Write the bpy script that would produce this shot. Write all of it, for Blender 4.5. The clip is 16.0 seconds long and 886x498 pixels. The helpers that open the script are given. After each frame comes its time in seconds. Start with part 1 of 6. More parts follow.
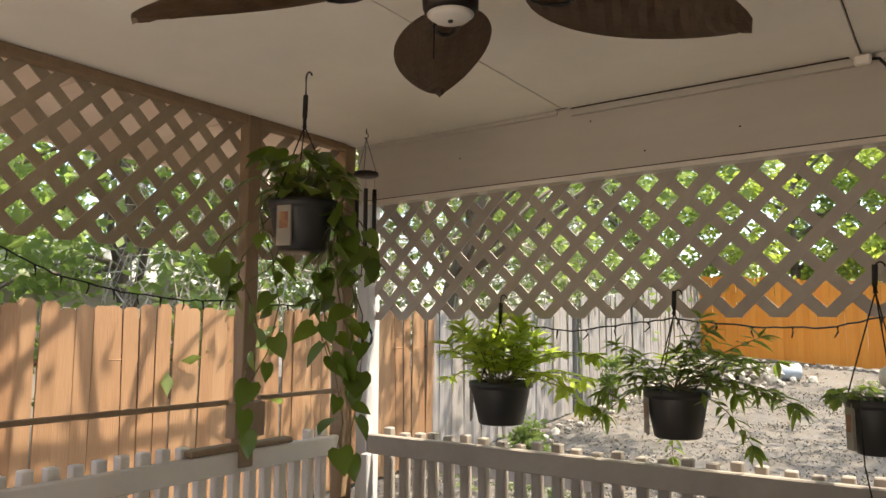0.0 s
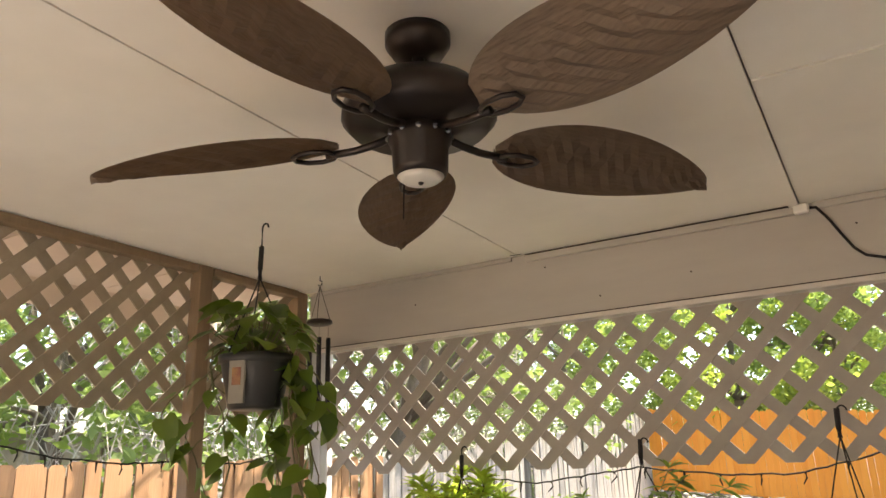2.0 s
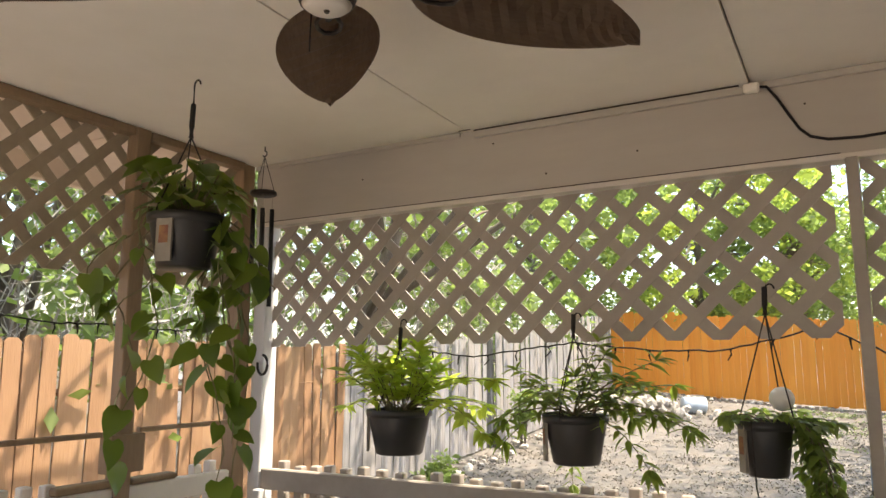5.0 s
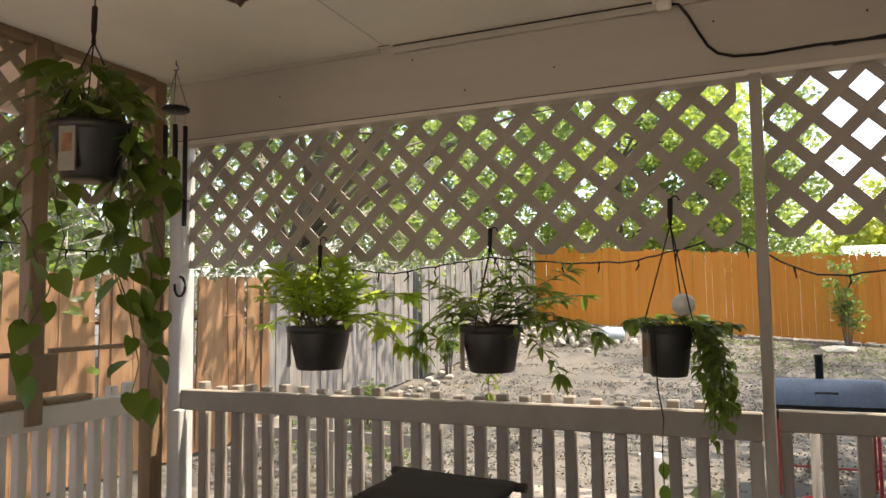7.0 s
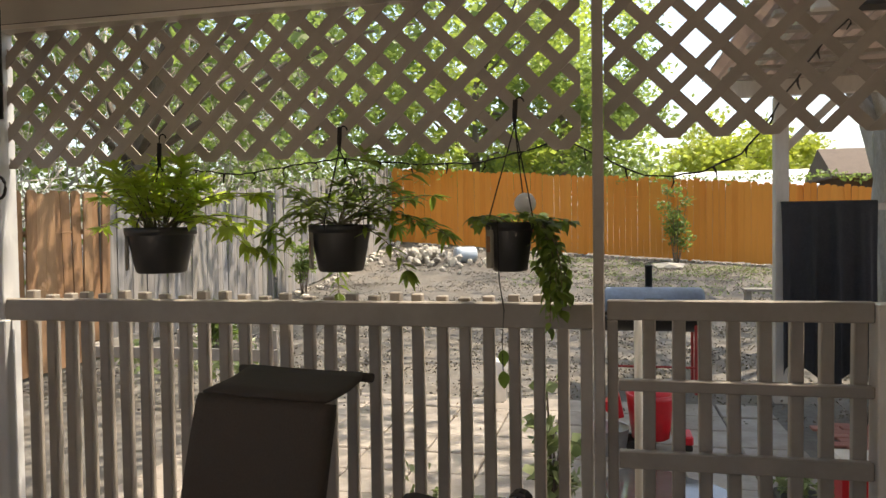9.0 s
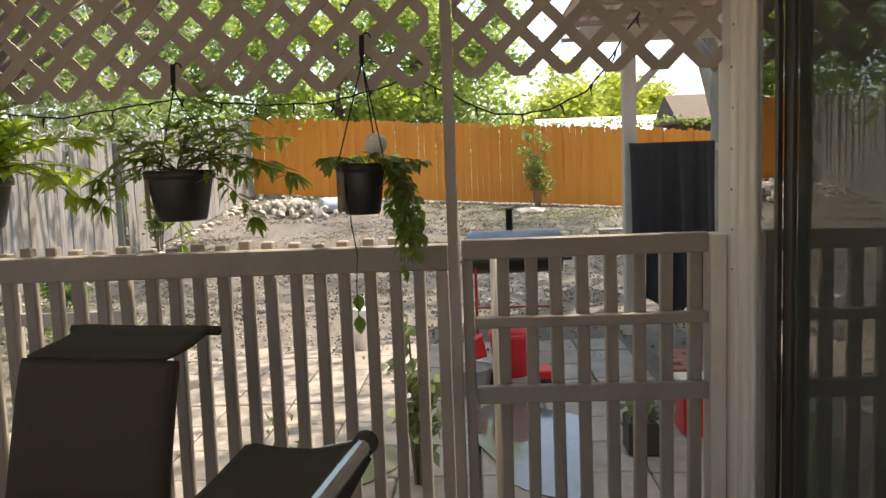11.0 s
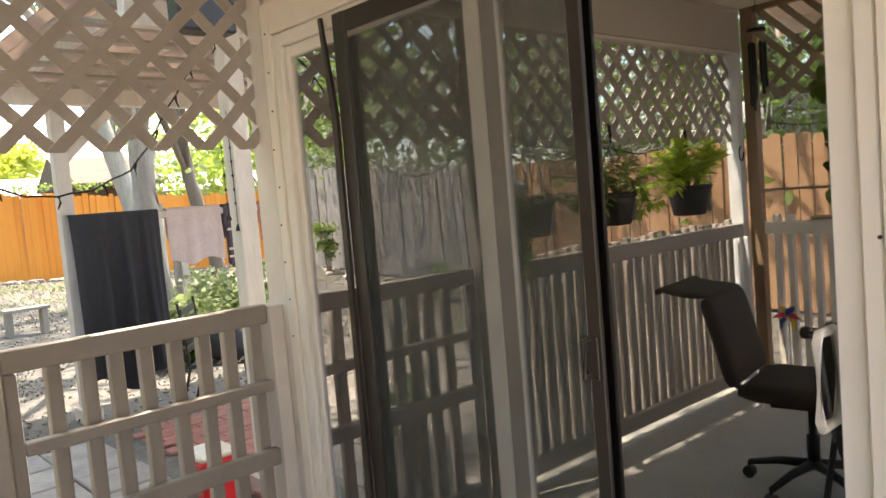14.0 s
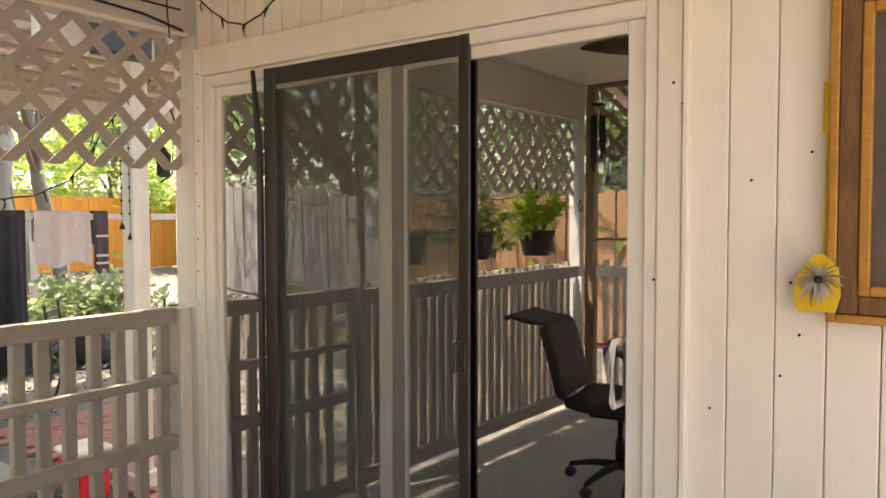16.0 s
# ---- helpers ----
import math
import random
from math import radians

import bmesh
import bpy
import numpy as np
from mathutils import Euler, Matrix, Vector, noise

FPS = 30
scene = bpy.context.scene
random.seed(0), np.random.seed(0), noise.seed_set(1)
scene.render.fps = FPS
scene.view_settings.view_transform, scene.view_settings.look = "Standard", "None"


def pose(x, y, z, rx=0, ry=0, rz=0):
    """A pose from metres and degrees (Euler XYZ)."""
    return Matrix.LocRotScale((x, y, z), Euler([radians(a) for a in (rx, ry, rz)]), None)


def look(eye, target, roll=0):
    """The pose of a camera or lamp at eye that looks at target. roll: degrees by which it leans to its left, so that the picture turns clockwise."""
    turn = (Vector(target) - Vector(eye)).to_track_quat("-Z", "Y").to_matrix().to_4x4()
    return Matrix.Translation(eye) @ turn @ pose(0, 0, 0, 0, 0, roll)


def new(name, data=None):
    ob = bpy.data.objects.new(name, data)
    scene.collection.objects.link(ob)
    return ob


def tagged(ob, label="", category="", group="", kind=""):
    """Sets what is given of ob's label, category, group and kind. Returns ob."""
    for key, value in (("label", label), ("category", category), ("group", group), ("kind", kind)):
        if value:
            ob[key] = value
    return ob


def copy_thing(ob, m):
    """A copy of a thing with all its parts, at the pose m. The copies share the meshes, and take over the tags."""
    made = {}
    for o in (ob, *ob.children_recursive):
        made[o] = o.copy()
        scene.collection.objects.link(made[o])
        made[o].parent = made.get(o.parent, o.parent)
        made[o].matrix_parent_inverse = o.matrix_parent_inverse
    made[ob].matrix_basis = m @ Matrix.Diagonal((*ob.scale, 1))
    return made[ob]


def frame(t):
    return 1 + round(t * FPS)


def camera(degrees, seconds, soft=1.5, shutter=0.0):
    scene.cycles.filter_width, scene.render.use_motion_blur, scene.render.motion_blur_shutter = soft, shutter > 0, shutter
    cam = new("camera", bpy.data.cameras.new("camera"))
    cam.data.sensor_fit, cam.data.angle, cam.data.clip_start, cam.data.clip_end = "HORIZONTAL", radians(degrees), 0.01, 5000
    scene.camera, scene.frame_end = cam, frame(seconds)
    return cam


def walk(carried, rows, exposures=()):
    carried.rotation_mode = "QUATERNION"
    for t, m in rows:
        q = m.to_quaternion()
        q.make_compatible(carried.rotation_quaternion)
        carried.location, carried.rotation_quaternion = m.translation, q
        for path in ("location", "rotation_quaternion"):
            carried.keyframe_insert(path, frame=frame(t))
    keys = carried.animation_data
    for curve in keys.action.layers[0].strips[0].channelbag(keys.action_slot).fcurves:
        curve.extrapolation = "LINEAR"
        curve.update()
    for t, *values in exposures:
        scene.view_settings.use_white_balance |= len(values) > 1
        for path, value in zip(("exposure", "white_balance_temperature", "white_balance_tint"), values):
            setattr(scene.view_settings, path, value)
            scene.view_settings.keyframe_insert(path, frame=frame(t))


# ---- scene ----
cam = camera(61.6, 16.0)
PATH = [
    (0, (0.217, 0.927, 1.600), (-0.923, 2.557, 1.813), 0.1),
    (0.5, (0.23, 0.896, 1.636), (-1.018, 2.428, 1.945), 0.5),
    (1, (0.178, 0.871, 1.666), (-1.049, 2.394, 2.083), 0.8),
    (1.5, (0.197, 0.898, 1.683), (-0.965, 2.442, 2.199), 0.0),
    (2, (0.153, 0.923, 1.657), (-0.816, 2.578, 2.223), -1.8),
    (2.5, (0.1, 0.917, 1.63), (-0.717, 2.656, 2.189), -2.8),
    (3, (0.128, 0.933, 1.631), (-0.732, 2.667, 2.131), -1.6),
    (5.5, (0.25, 1.064, 1.535), (-0.696, 2.804, 1.809), -0.1),
    (6, (0.262, 1.065, 1.521), (-0.638, 2.835, 1.758), -0.5),
    (6.5, (0.263, 1.061, 1.493), (-0.589, 2.86, 1.687), -0.7),
    (7, (0.266, 1.06, 1.465), (-0.521, 2.893, 1.613), -0.8),
    (7.5, (0.277, 1.094, 1.459), (-0.437, 2.959, 1.554), -0.7),
    (8, (0.281, 1.097, 1.435), (-0.348, 2.996, 1.476), -0.9),
    (8.5, (0.276, 1.1, 1.402), (-0.258, 3.027, 1.39), -0.8),
    (9, (0.295, 1.064, 1.376), (-0.135, 3.017, 1.316), -0.8),
    (11.5, (0.342, 1.136, 1.345), (0.388, 3.123, 1.126), -2.6),
    (12, (0.304, 1.129, 1.347), (0.536, 3.102, 1.116), -3.0),
    (12.5, (0.172, 1.16, 1.364), (0.667, 3.084, 1.133), -3.8),
    (13, (0.056, 1.245, 1.354), (0.852, 3.066, 1.126), -5.2),
    (13.5, (-0.04, 1.351, 1.364), (1.069, 3.01, 1.227), -5.6),
    (14, (-0.179, 1.317, 1.44), (1.182, 2.776, 1.301), -4.8),
    (14.5, (-0.31, 1.259, 1.427), (1.172, 2.595, 1.291), -1.4),
    (15, (-0.398, 1.141, 1.432), (1.124, 2.433, 1.319), 0.3),
    (15.5, (-0.496, 1.067, 1.444), (1.061, 2.32, 1.355), 0.4),
    (16, (-0.667, 1.057, 1.471), (0.959, 2.219, 1.388), -0.1),
]
walk(cam, [(t, look(eye, target, roll)) for t, eye, target, roll in PATH], [(0,2.0,7200,11),(1.5,2.5,7400,11),(3,2.62,7300,12),(5.5,2.15,7200,12),(7.5,1.7,7300,12),(9,1.45,7300,11),(11.5,1.8,7200,11),(13,2.3,6900,11),(14.5,2.85,7500,11),(16,2.78,7700,12)])

# ---- world and light ----
world = bpy.data.worlds.new("sky")
scene.world = world
world.use_nodes = True
wn = world.node_tree
sky = wn.nodes.new("ShaderNodeTexSky")
sky.sky_type = "NISHITA"
sky.sun_disc = False
sky.sun_elevation = radians(64.4)
sky.sun_rotation = radians(70)
sky.air_density, sky.dust_density = 1.0, 2.5
wn.links.new(sky.outputs[0], wn.nodes["Background"].inputs[0])
wn.nodes["Background"].inputs[1].default_value = 0.15
sun = new("sun", bpy.data.lights.new("sun", "SUN"))
sun.data.energy, sun.data.angle, sun.data.color = 2.8, radians(0.6), (1.0, 0.93, 0.82)
sun.matrix_basis = look((3.6, 1.3, 8.0), (0, 0, 0))


# ---- materials ----
def material(name, base, rough=0.6, metal=0.0, scale=8.0, vary=0.15, grain=(1, 1, 1), bump=0.15, dirt=None, dirt_amount=0.4,
             by_object=0.0, by_island=0.0, alt=None):
    """Noise at two scales on base colour, a stain colour in patches, bump, and a change from piece to piece."""
    m = bpy.data.materials.new(name)
    m.use_nodes = True
    n, l = m.node_tree.nodes, m.node_tree.links
    b = n["Principled BSDF"]
    b.inputs["Roughness"].default_value, b.inputs["Metallic"].default_value = rough, metal
    co = n.new("ShaderNodeTexCoord")
    mp = n.new("ShaderNodeMapping")
    mp.inputs["Scale"].default_value = grain
    l.new(co.outputs["Object"], mp.inputs[0])
    src = mp.outputs[0]
    if by_object:
        info = n.new("ShaderNodeObjectInfo")
        add = n.new("ShaderNodeVectorMath")
        add.operation = "MULTIPLY_ADD"
        l.new(info.outputs["Random"], add.inputs[0])
        add.inputs[1].default_value = (37, 53, 71)
        l.new(mp.outputs[0], add.inputs[2])
        src = add.outputs[0]
    fine = n.new("ShaderNodeTexNoise")
    fine.inputs["Scale"].default_value, fine.inputs["Detail"].default_value = scale * 6, 6
    big = n.new("ShaderNodeTexNoise")
    big.inputs["Scale"].default_value, big.inputs["Detail"].default_value = scale, 4
    l.new(src, fine.inputs[0]), l.new(src, big.inputs[0])
    c1 = n.new("ShaderNodeMix")
    c1.data_type = "RGBA"
    c1.inputs[6].default_value = (*[v * (1 - vary) for v in base], 1)
    c1.inputs[7].default_value = (*[min(1, v * (1 + vary)) for v in base], 1)
    l.new(fine.outputs[0], c1.inputs[0])
    out = c1.outputs[2]
    ramp = n.new("ShaderNodeMapRange")
    ramp.inputs[1].default_value, ramp.inputs[2].default_value = 0.45, 0.75
    ramp.inputs[4].default_value = dirt_amount
    l.new(big.outputs[0], ramp.inputs[0])
    c2 = n.new("ShaderNodeMix")
    c2.data_type = "RGBA"
    c2.inputs[7].default_value = (*(dirt or [v * 0.6 for v in base]), 1)
    l.new(ramp.outputs[0], c2.inputs[0]), l.new(out, c2.inputs[6])
    out = c2.outputs[2]
    rnd = None
    if by_object:
        rnd, amount = info.outputs["Random"], by_object
    elif by_island:
        geo = n.new("ShaderNodeNewGeometry")
        rnd, amount = geo.outputs["Random Per Island"], by_island
    if rnd:
        c3 = n.new("ShaderNodeMix")
        c3.data_type = "RGBA"
        sc = n.new("ShaderNodeMath")
        sc.operation = "MULTIPLY"
        sc.inputs[1].default_value = amount
        l.new(rnd, sc.inputs[0]), l.new(sc.outputs[0], c3.inputs[0])
        l.new(out, c3.inputs[6])
        c3.inputs[7].default_value = (*(alt or [v * 0.5 for v in base]), 1)
        out = c3.outputs[2]
    l.new(out, b.inputs["Base Color"])
    bp = n.new("ShaderNodeBump")
    bp.inputs["Strength"].default_value, bp.inputs["Distance"].default_value = bump, 0.01
    l.new(fine.outputs[0], bp.inputs["Height"]), l.new(bp.outputs[0], b.inputs["Normal"])
    return m


def leaf_material(name, base, alt, through_colour, amount=0.45, by_object=False, rough=0.45):
    """A leaf: a glossy skin over a diffuse and translucent body, with a colour of its own for each leaf."""
    m = bpy.data.materials.new(name)
    m.use_nodes = True
    n, l = m.node_tree.nodes, m.node_tree.links
    b = n["Principled BSDF"]
    b.inputs["Roughness"].default_value = rough
    if by_object:
        rnd = n.new("ShaderNodeObjectInfo").outputs["Random"]
    else:
        rnd = n.new("ShaderNodeNewGeometry").outputs["Random Per Island"]
    c = n.new("ShaderNodeMix")
    c.data_type = "RGBA"
    c.inputs[6].default_value, c.inputs[7].default_value = (*base, 1), (*alt, 1)
    l.new(rnd, c.inputs[0])
    l.new(c.outputs[2], b.inputs["Base Color"])
    tr = n.new("ShaderNodeBsdfTranslucent")
    tr.inputs[0].default_value = (*through_colour, 1)
    mix = n.new("ShaderNodeMixShader")
    mix.inputs[0].default_value = amount
    l.new(b.outputs[0], mix.inputs[1]), l.new(tr.outputs[0], mix.inputs[2])
    l.new(mix.outputs[0], n["Material Output"].inputs[0])
    return m


def glass_material(name, tint=(0.9, 0.95, 0.93)):
    """A thin pane: clear, with a mirror skin that grows towards grazing view."""
    m = bpy.data.materials.new(name)
    m.use_nodes = True
    n, l = m.node_tree.nodes, m.node_tree.links
    n.remove(n["Principled BSDF"])
    tr = n.new("ShaderNodeBsdfTransparent")
    tr.inputs[0].default_value = (*tint, 1)
    gl = n.new("ShaderNodeBsdfGlossy")
    gl.inputs["Roughness"].default_value = 0.012
    fr = n.new("ShaderNodeFresnel")
    fr.inputs[0].default_value = 5.8
    mix = n.new("ShaderNodeMixShader")
    l.new(fr.outputs[0], mix.inputs[0]), l.new(tr.outputs[0], mix.inputs[1]), l.new(gl.outputs[0], mix.inputs[2])
    l.new(mix.outputs[0], n["Material Output"].inputs[0])
    return m


def mesh_screen_material(name, base, clear):
    """A fine woven screen, too fine for threads of its own: part cloth, part clear."""
    m = bpy.data.materials.new(name)
    m.use_nodes = True
    n, l = m.node_tree.nodes, m.node_tree.links
    b = n["Principled BSDF"]
    b.inputs["Base Color"].default_value = (*base, 1)
    b.inputs["Roughness"].default_value = 0.7
    tr = n.new("ShaderNodeBsdfTransparent")
    mix = n.new("ShaderNodeMixShader")
    noise_ = n.new("ShaderNodeTexNoise")
    noise_.inputs["Scale"].default_value = 3
    rng = n.new("ShaderNodeMapRange")
    rng.inputs[3].default_value, rng.inputs[4].default_value = clear - 0.06, clear + 0.06
    co = n.new("ShaderNodeTexCoord")
    l.new(co.outputs["Object"], noise_.inputs[0]), l.new(noise_.outputs[0], rng.inputs[0]), l.new(rng.outputs[0], mix.inputs[0])
    l.new(b.outputs[0], mix.inputs[1]), l.new(tr.outputs[0], mix.inputs[2])
    l.new(mix.outputs[0], n["Material Output"].inputs[0])
    return m


WHITE = material("white_paint", (0.72, 0.66, 0.58), 0.55, scale=3, vary=0.06, bump=0.08, dirt=(0.5, 0.42, 0.34), dirt_amount=0.35, by_object=0.12, alt=(0.6, 0.53, 0.45))
GREIGE = material("lattice_paint", (0.41, 0.36, 0.305), 0.6, scale=6, vary=0.1, bump=0.12, dirt=(0.3, 0.25, 0.2), dirt_amount=0.45, by_object=0.25, alt=(0.38, 0.33, 0.28))
# lattice greige a fifth darker: backlight on north railing and gate put into colour
GREIGEDIM = material("backlit_greige", (0.335, 0.29, 0.245), 0.6, scale=6, vary=0.1, bump=0.12, dirt=(0.24, 0.2, 0.16), dirt_amount=0.45, by_object=0.25, alt=(0.31, 0.265, 0.225))
BEAM = material("beam_paint", (0.5, 0.45, 0.385), 0.55, scale=2.5, vary=0.06, grain=(0.4, 2, 2), bump=0.06, dirt=(0.42, 0.36, 0.3), dirt_amount=0.4)
BROWN = material("brown_stain", (0.3, 0.2, 0.115), 0.6, scale=5, vary=0.2, grain=(3, 3, 0.4), bump=0.2, dirt=(0.16, 0.1, 0.06), by_object=0.3)
# same paint as the other lattices, browned here because the west side is backlit
TAN = material("backlit_lattice", (0.4, 0.32, 0.225), 0.6, scale=6, vary=0.15, bump=0.15, dirt=(0.25, 0.17, 0.1), by_object=0.25)
CEIL = material("ceiling_paint", (0.88, 0.81, 0.71), 0.7, scale=1.6, vary=0.04, bump=0.05, dirt=(0.7, 0.62, 0.51), dirt_amount=0.4)
SIDING = material("cream_siding", (0.85, 0.79, 0.68), 0.55, scale=2.4, vary=0.05, grain=(1, 1, 0.35), bump=0.12, dirt=(0.72, 0.64, 0.52), dirt_amount=0.35, by_object=0.1, alt=(0.78, 0.71, 0.59))
GROOVE = material("groove_paint", (0.72, 0.65, 0.54), 0.8, scale=4)
VINYL = material("vinyl_white", (0.84, 0.79, 0.7), 0.35, scale=2, vary=0.03, bump=0.02, dirt=(0.6, 0.53, 0.44), dirt_amount=0.25)
BRONZE = material("dark_bronze_frame", (0.036, 0.028, 0.023), 0.4, 0.1, scale=5, vary=0.2, bump=0.05)
GREYTRIM = material("grey_trim", (0.36, 0.32, 0.28), 0.5, scale=4, vary=0.06)
GLASS = glass_material("door_glass")
SCREEN = mesh_screen_material("screen_mesh", (0.11, 0.118, 0.1), 0.77)
CONCRETE = material("porch_concrete", (0.38, 0.36, 0.32), 0.7, scale=2, vary=0.15, bump=0.2)
# pale on purpose: colour of the added reflector slab south of the porch
PALESLAB = material("bounce_concrete", (0.6, 0.56, 0.5), 0.75, scale=2, vary=0.12, bump=0.2)
DIRT = material("yard_dirt", (0.135, 0.124, 0.11), 0.95, scale=2.6, vary=0.55, bump=0.9, dirt=(0.13, 0.105, 0.08), dirt_amount=0.75)
PAVER = material("concrete_paver", (0.33, 0.29, 0.25), 0.62, scale=5, vary=0.22, bump=0.3, dirt=(0.15, 0.125, 0.1), dirt_amount=0.7, by_object=0.4, alt=(0.2, 0.165, 0.14))
WETPAVER = material("wet_paver", (0.13, 0.12, 0.11), 0.06, scale=3, vary=0.2, bump=0.01)
BRICK = material("red_brick", (0.33, 0.13, 0.1), 0.8, scale=6, vary=0.25, bump=0.3, dirt=(0.2, 0.09, 0.075), by_object=0.5, alt=(0.42, 0.2, 0.16))
CEDAR = material("cedar_fence", (0.255, 0.136, 0.067), 0.75, scale=3, vary=0.28, grain=(6, 6, 0.35), bump=0.4, dirt=(0.2, 0.095, 0.042), dirt_amount=0.7, by_object=0.6, alt=(0.36, 0.22, 0.12))
GREYFENCE = material("weathered_fence", (0.25, 0.245, 0.25), 0.85, scale=3, vary=0.35, grain=(7, 7, 0.3), bump=0.45, dirt=(0.085, 0.075, 0.07), dirt_amount=0.8, by_object=0.6, alt=(0.29, 0.25, 0.21))
ORANGE = material("orange_stained_fence", (0.7, 0.24, 0.022), 0.6, scale=2.5, vary=0.14, grain=(5, 5, 0.3), bump=0.25, dirt=(0.55, 0.17, 0.015), dirt_amount=0.5, by_object=0.35, alt=(0.82, 0.36, 0.06))
FANBLADE = material("palm_blade", (0.31, 0.225, 0.16), 0.6, scale=4, vary=0.25, grain=(1, 6, 1), bump=0.35, dirt=(0.15, 0.1, 0.07))
FANMETAL = material("bronze_fan_metal", (0.035, 0.025, 0.02), 0.35, 0.6, scale=6, vary=0.15, bump=0.02)
CHROME = material("polished_steel", (0.7, 0.7, 0.7), 0.2, 1.0, scale=6, vary=0.04, bump=0.01)
OPAL = material("opal_cap", (0.72, 0.66, 0.58), 0.4, scale=4, vary=0.03, bump=0.01)
POT = material("black_pot_plastic", (0.028, 0.026, 0.024), 0.42, scale=6, vary=0.2, bump=0.05, dirt=(0.06, 0.05, 0.04))
LABELW = material("paper_label", (0.28, 0.25, 0.2), 0.6, scale=10, vary=0.1)
LABELR = material("label_print", (0.22, 0.08, 0.045), 0.6, scale=20, vary=0.3, dirt=(0.6, 0.4, 0.1))
SOIL = material("soil", (0.05, 0.035, 0.025), 0.95, scale=20, vary=0.4, bump=0.6)
WIRE = material("black_wire", (0.02, 0.016, 0.013), 0.8, scale=10, vary=0.2)
STEM = material("vine_stem", (0.16, 0.12, 0.055), 0.6, scale=20, vary=0.25, by_object=0.5, alt=(0.12, 0.16, 0.04))
BARK = material("tree_bark", (0.17, 0.14, 0.115), 0.9, scale=4, vary=0.4, grain=(3, 3, 0.6), bump=0.8, dirt=(0.07, 0.055, 0.045))
PALEBARK = material("pale_bark", (0.4, 0.37, 0.33), 0.9, scale=4, vary=0.3, grain=(3, 3, 0.7), bump=0.8, dirt=(0.2, 0.18, 0.15))
FABRIC = material("sling_fabric", (0.058, 0.041, 0.028), 0.85, scale=30, vary=0.25, bump=0.25, dirt=(0.05, 0.042, 0.035))
BLACKCLOTH = material("black_cloth", (0.034, 0.035, 0.04), 0.9, scale=9, vary=0.3, bump=0.2)
TOWEL = material("pale_towel", (0.62, 0.53, 0.5), 0.95, scale=9, vary=0.12, bump=0.4, dirt=(0.5, 0.4, 0.38))
DARKTOWEL = material("dark_towel", (0.09, 0.07, 0.085), 0.95, scale=9, vary=0.2, bump=0.4)
REDTOWEL = material("rust_towel", (0.36, 0.14, 0.1), 0.95, scale=24, vary=0.5, bump=0.4, dirt=(0.5, 0.32, 0.26))
RED = material("red_plastic", (0.62, 0.02, 0.03), 0.35, scale=5, vary=0.12, bump=0.03)
GALV = material("galvanised_steel", (0.5, 0.5, 0.5), 0.4, 0.8, scale=7, vary=0.15)
SMOKER = material("smoker_lid", (0.16, 0.2, 0.27), 0.5, 0.3, scale=5, vary=0.25, bump=0.1, dirt=(0.08, 0.08, 0.09))
DARKSTEEL = material("dark_steel", (0.04, 0.038, 0.036), 0.5, 0.5, scale=6, vary=0.2)
RUSTRED = material("red_leg_paint", (0.4, 0.03, 0.03), 0.5, scale=6, vary=0.2)
STONE = material("rubble_stone", (0.5, 0.46, 0.4), 0.85, scale=6, vary=0.25, bump=0.5, by_object=0.5, alt=(0.33, 0.3, 0.26))
PIPE = material("grey_blue_pipe", (0.42, 0.48, 0.55), 0.5, scale=6, vary=0.1)
PERGOLA = material("pergola_paint", (0.66, 0.62, 0.56), 0.6, scale=5, vary=0.1, grain=(2, 2, 0.5), bump=0.2, dirt=(0.4, 0.34, 0.28), by_object=0.2)
TIN = material("corrugated_panel", (0.33, 0.27, 0.23), 0.55, scale=4, vary=0.12, dirt=(0.34, 0.25, 0.22))
SOFFIT = material("soffit_paint", (0.8, 0.67, 0.56), 0.7, scale=3, vary=0.06, dirt=(0.68, 0.54, 0.44))
LUMBER = material("old_lumber", (0.4, 0.36, 0.31), 0.85, scale=5, vary=0.25, grain=(5, 5, 0.4), bump=0.4, by_object=0.5)
ROOFW = material("white_metal_roof", (0.75, 0.75, 0.75), 0.5, scale=3, vary=0.05)
HOUSEG = material("neighbour_wall", (0.3, 0.27, 0.24), 0.8, scale=3, vary=0.12)
SHEDB = material("brown_shed", (0.1, 0.072, 0.055), 0.8, scale=4, vary=0.2)
GOLD = material("gilt_frame", (0.5, 0.24, 0.05), 0.38, 0.35, scale=9, vary=0.25, grain=(1, 1, 3), bump=0.2, dirt=(0.28, 0.12, 0.03))
BURL = material("burl_frame", (0.2, 0.095, 0.035), 0.35, scale=14, vary=0.5, grain=(1, 3, 0.6), bump=0.1, dirt=(0.07, 0.035, 0.015), dirt_amount=0.8)
PICTURE = material("dark_picture", (0.09, 0.075, 0.06), 0.3, scale=4, vary=0.4, dirt=(0.16, 0.13, 0.1))
YELLOW = material("yellow_plastic", (0.78, 0.5, 0.02), 0.4, scale=6, vary=0.08, bump=0.03)
PETAL = material("dried_petal", (0.52, 0.45, 0.37), 0.85, scale=12, vary=0.2, bump=0.3, by_object=0.4, alt=(0.36, 0.3, 0.26))
DARKROOM = material("room_wall", (0.5, 0.48, 0.43), 0.9, scale=2, vary=0.1)
DARKHOLE = material("nail_rust", (0.05, 0.03, 0.02), 0.9, scale=20)
GLOBE = material("white_globe", (0.8, 0.79, 0.76), 0.4, scale=5, vary=0.03, bump=0.01)
BLUEPOST = material("column_paint", (0.62, 0.62, 0.62), 0.5, scale=3, vary=0.06, grain=(2, 2, 0.5), dirt=(0.45, 0.43, 0.41))
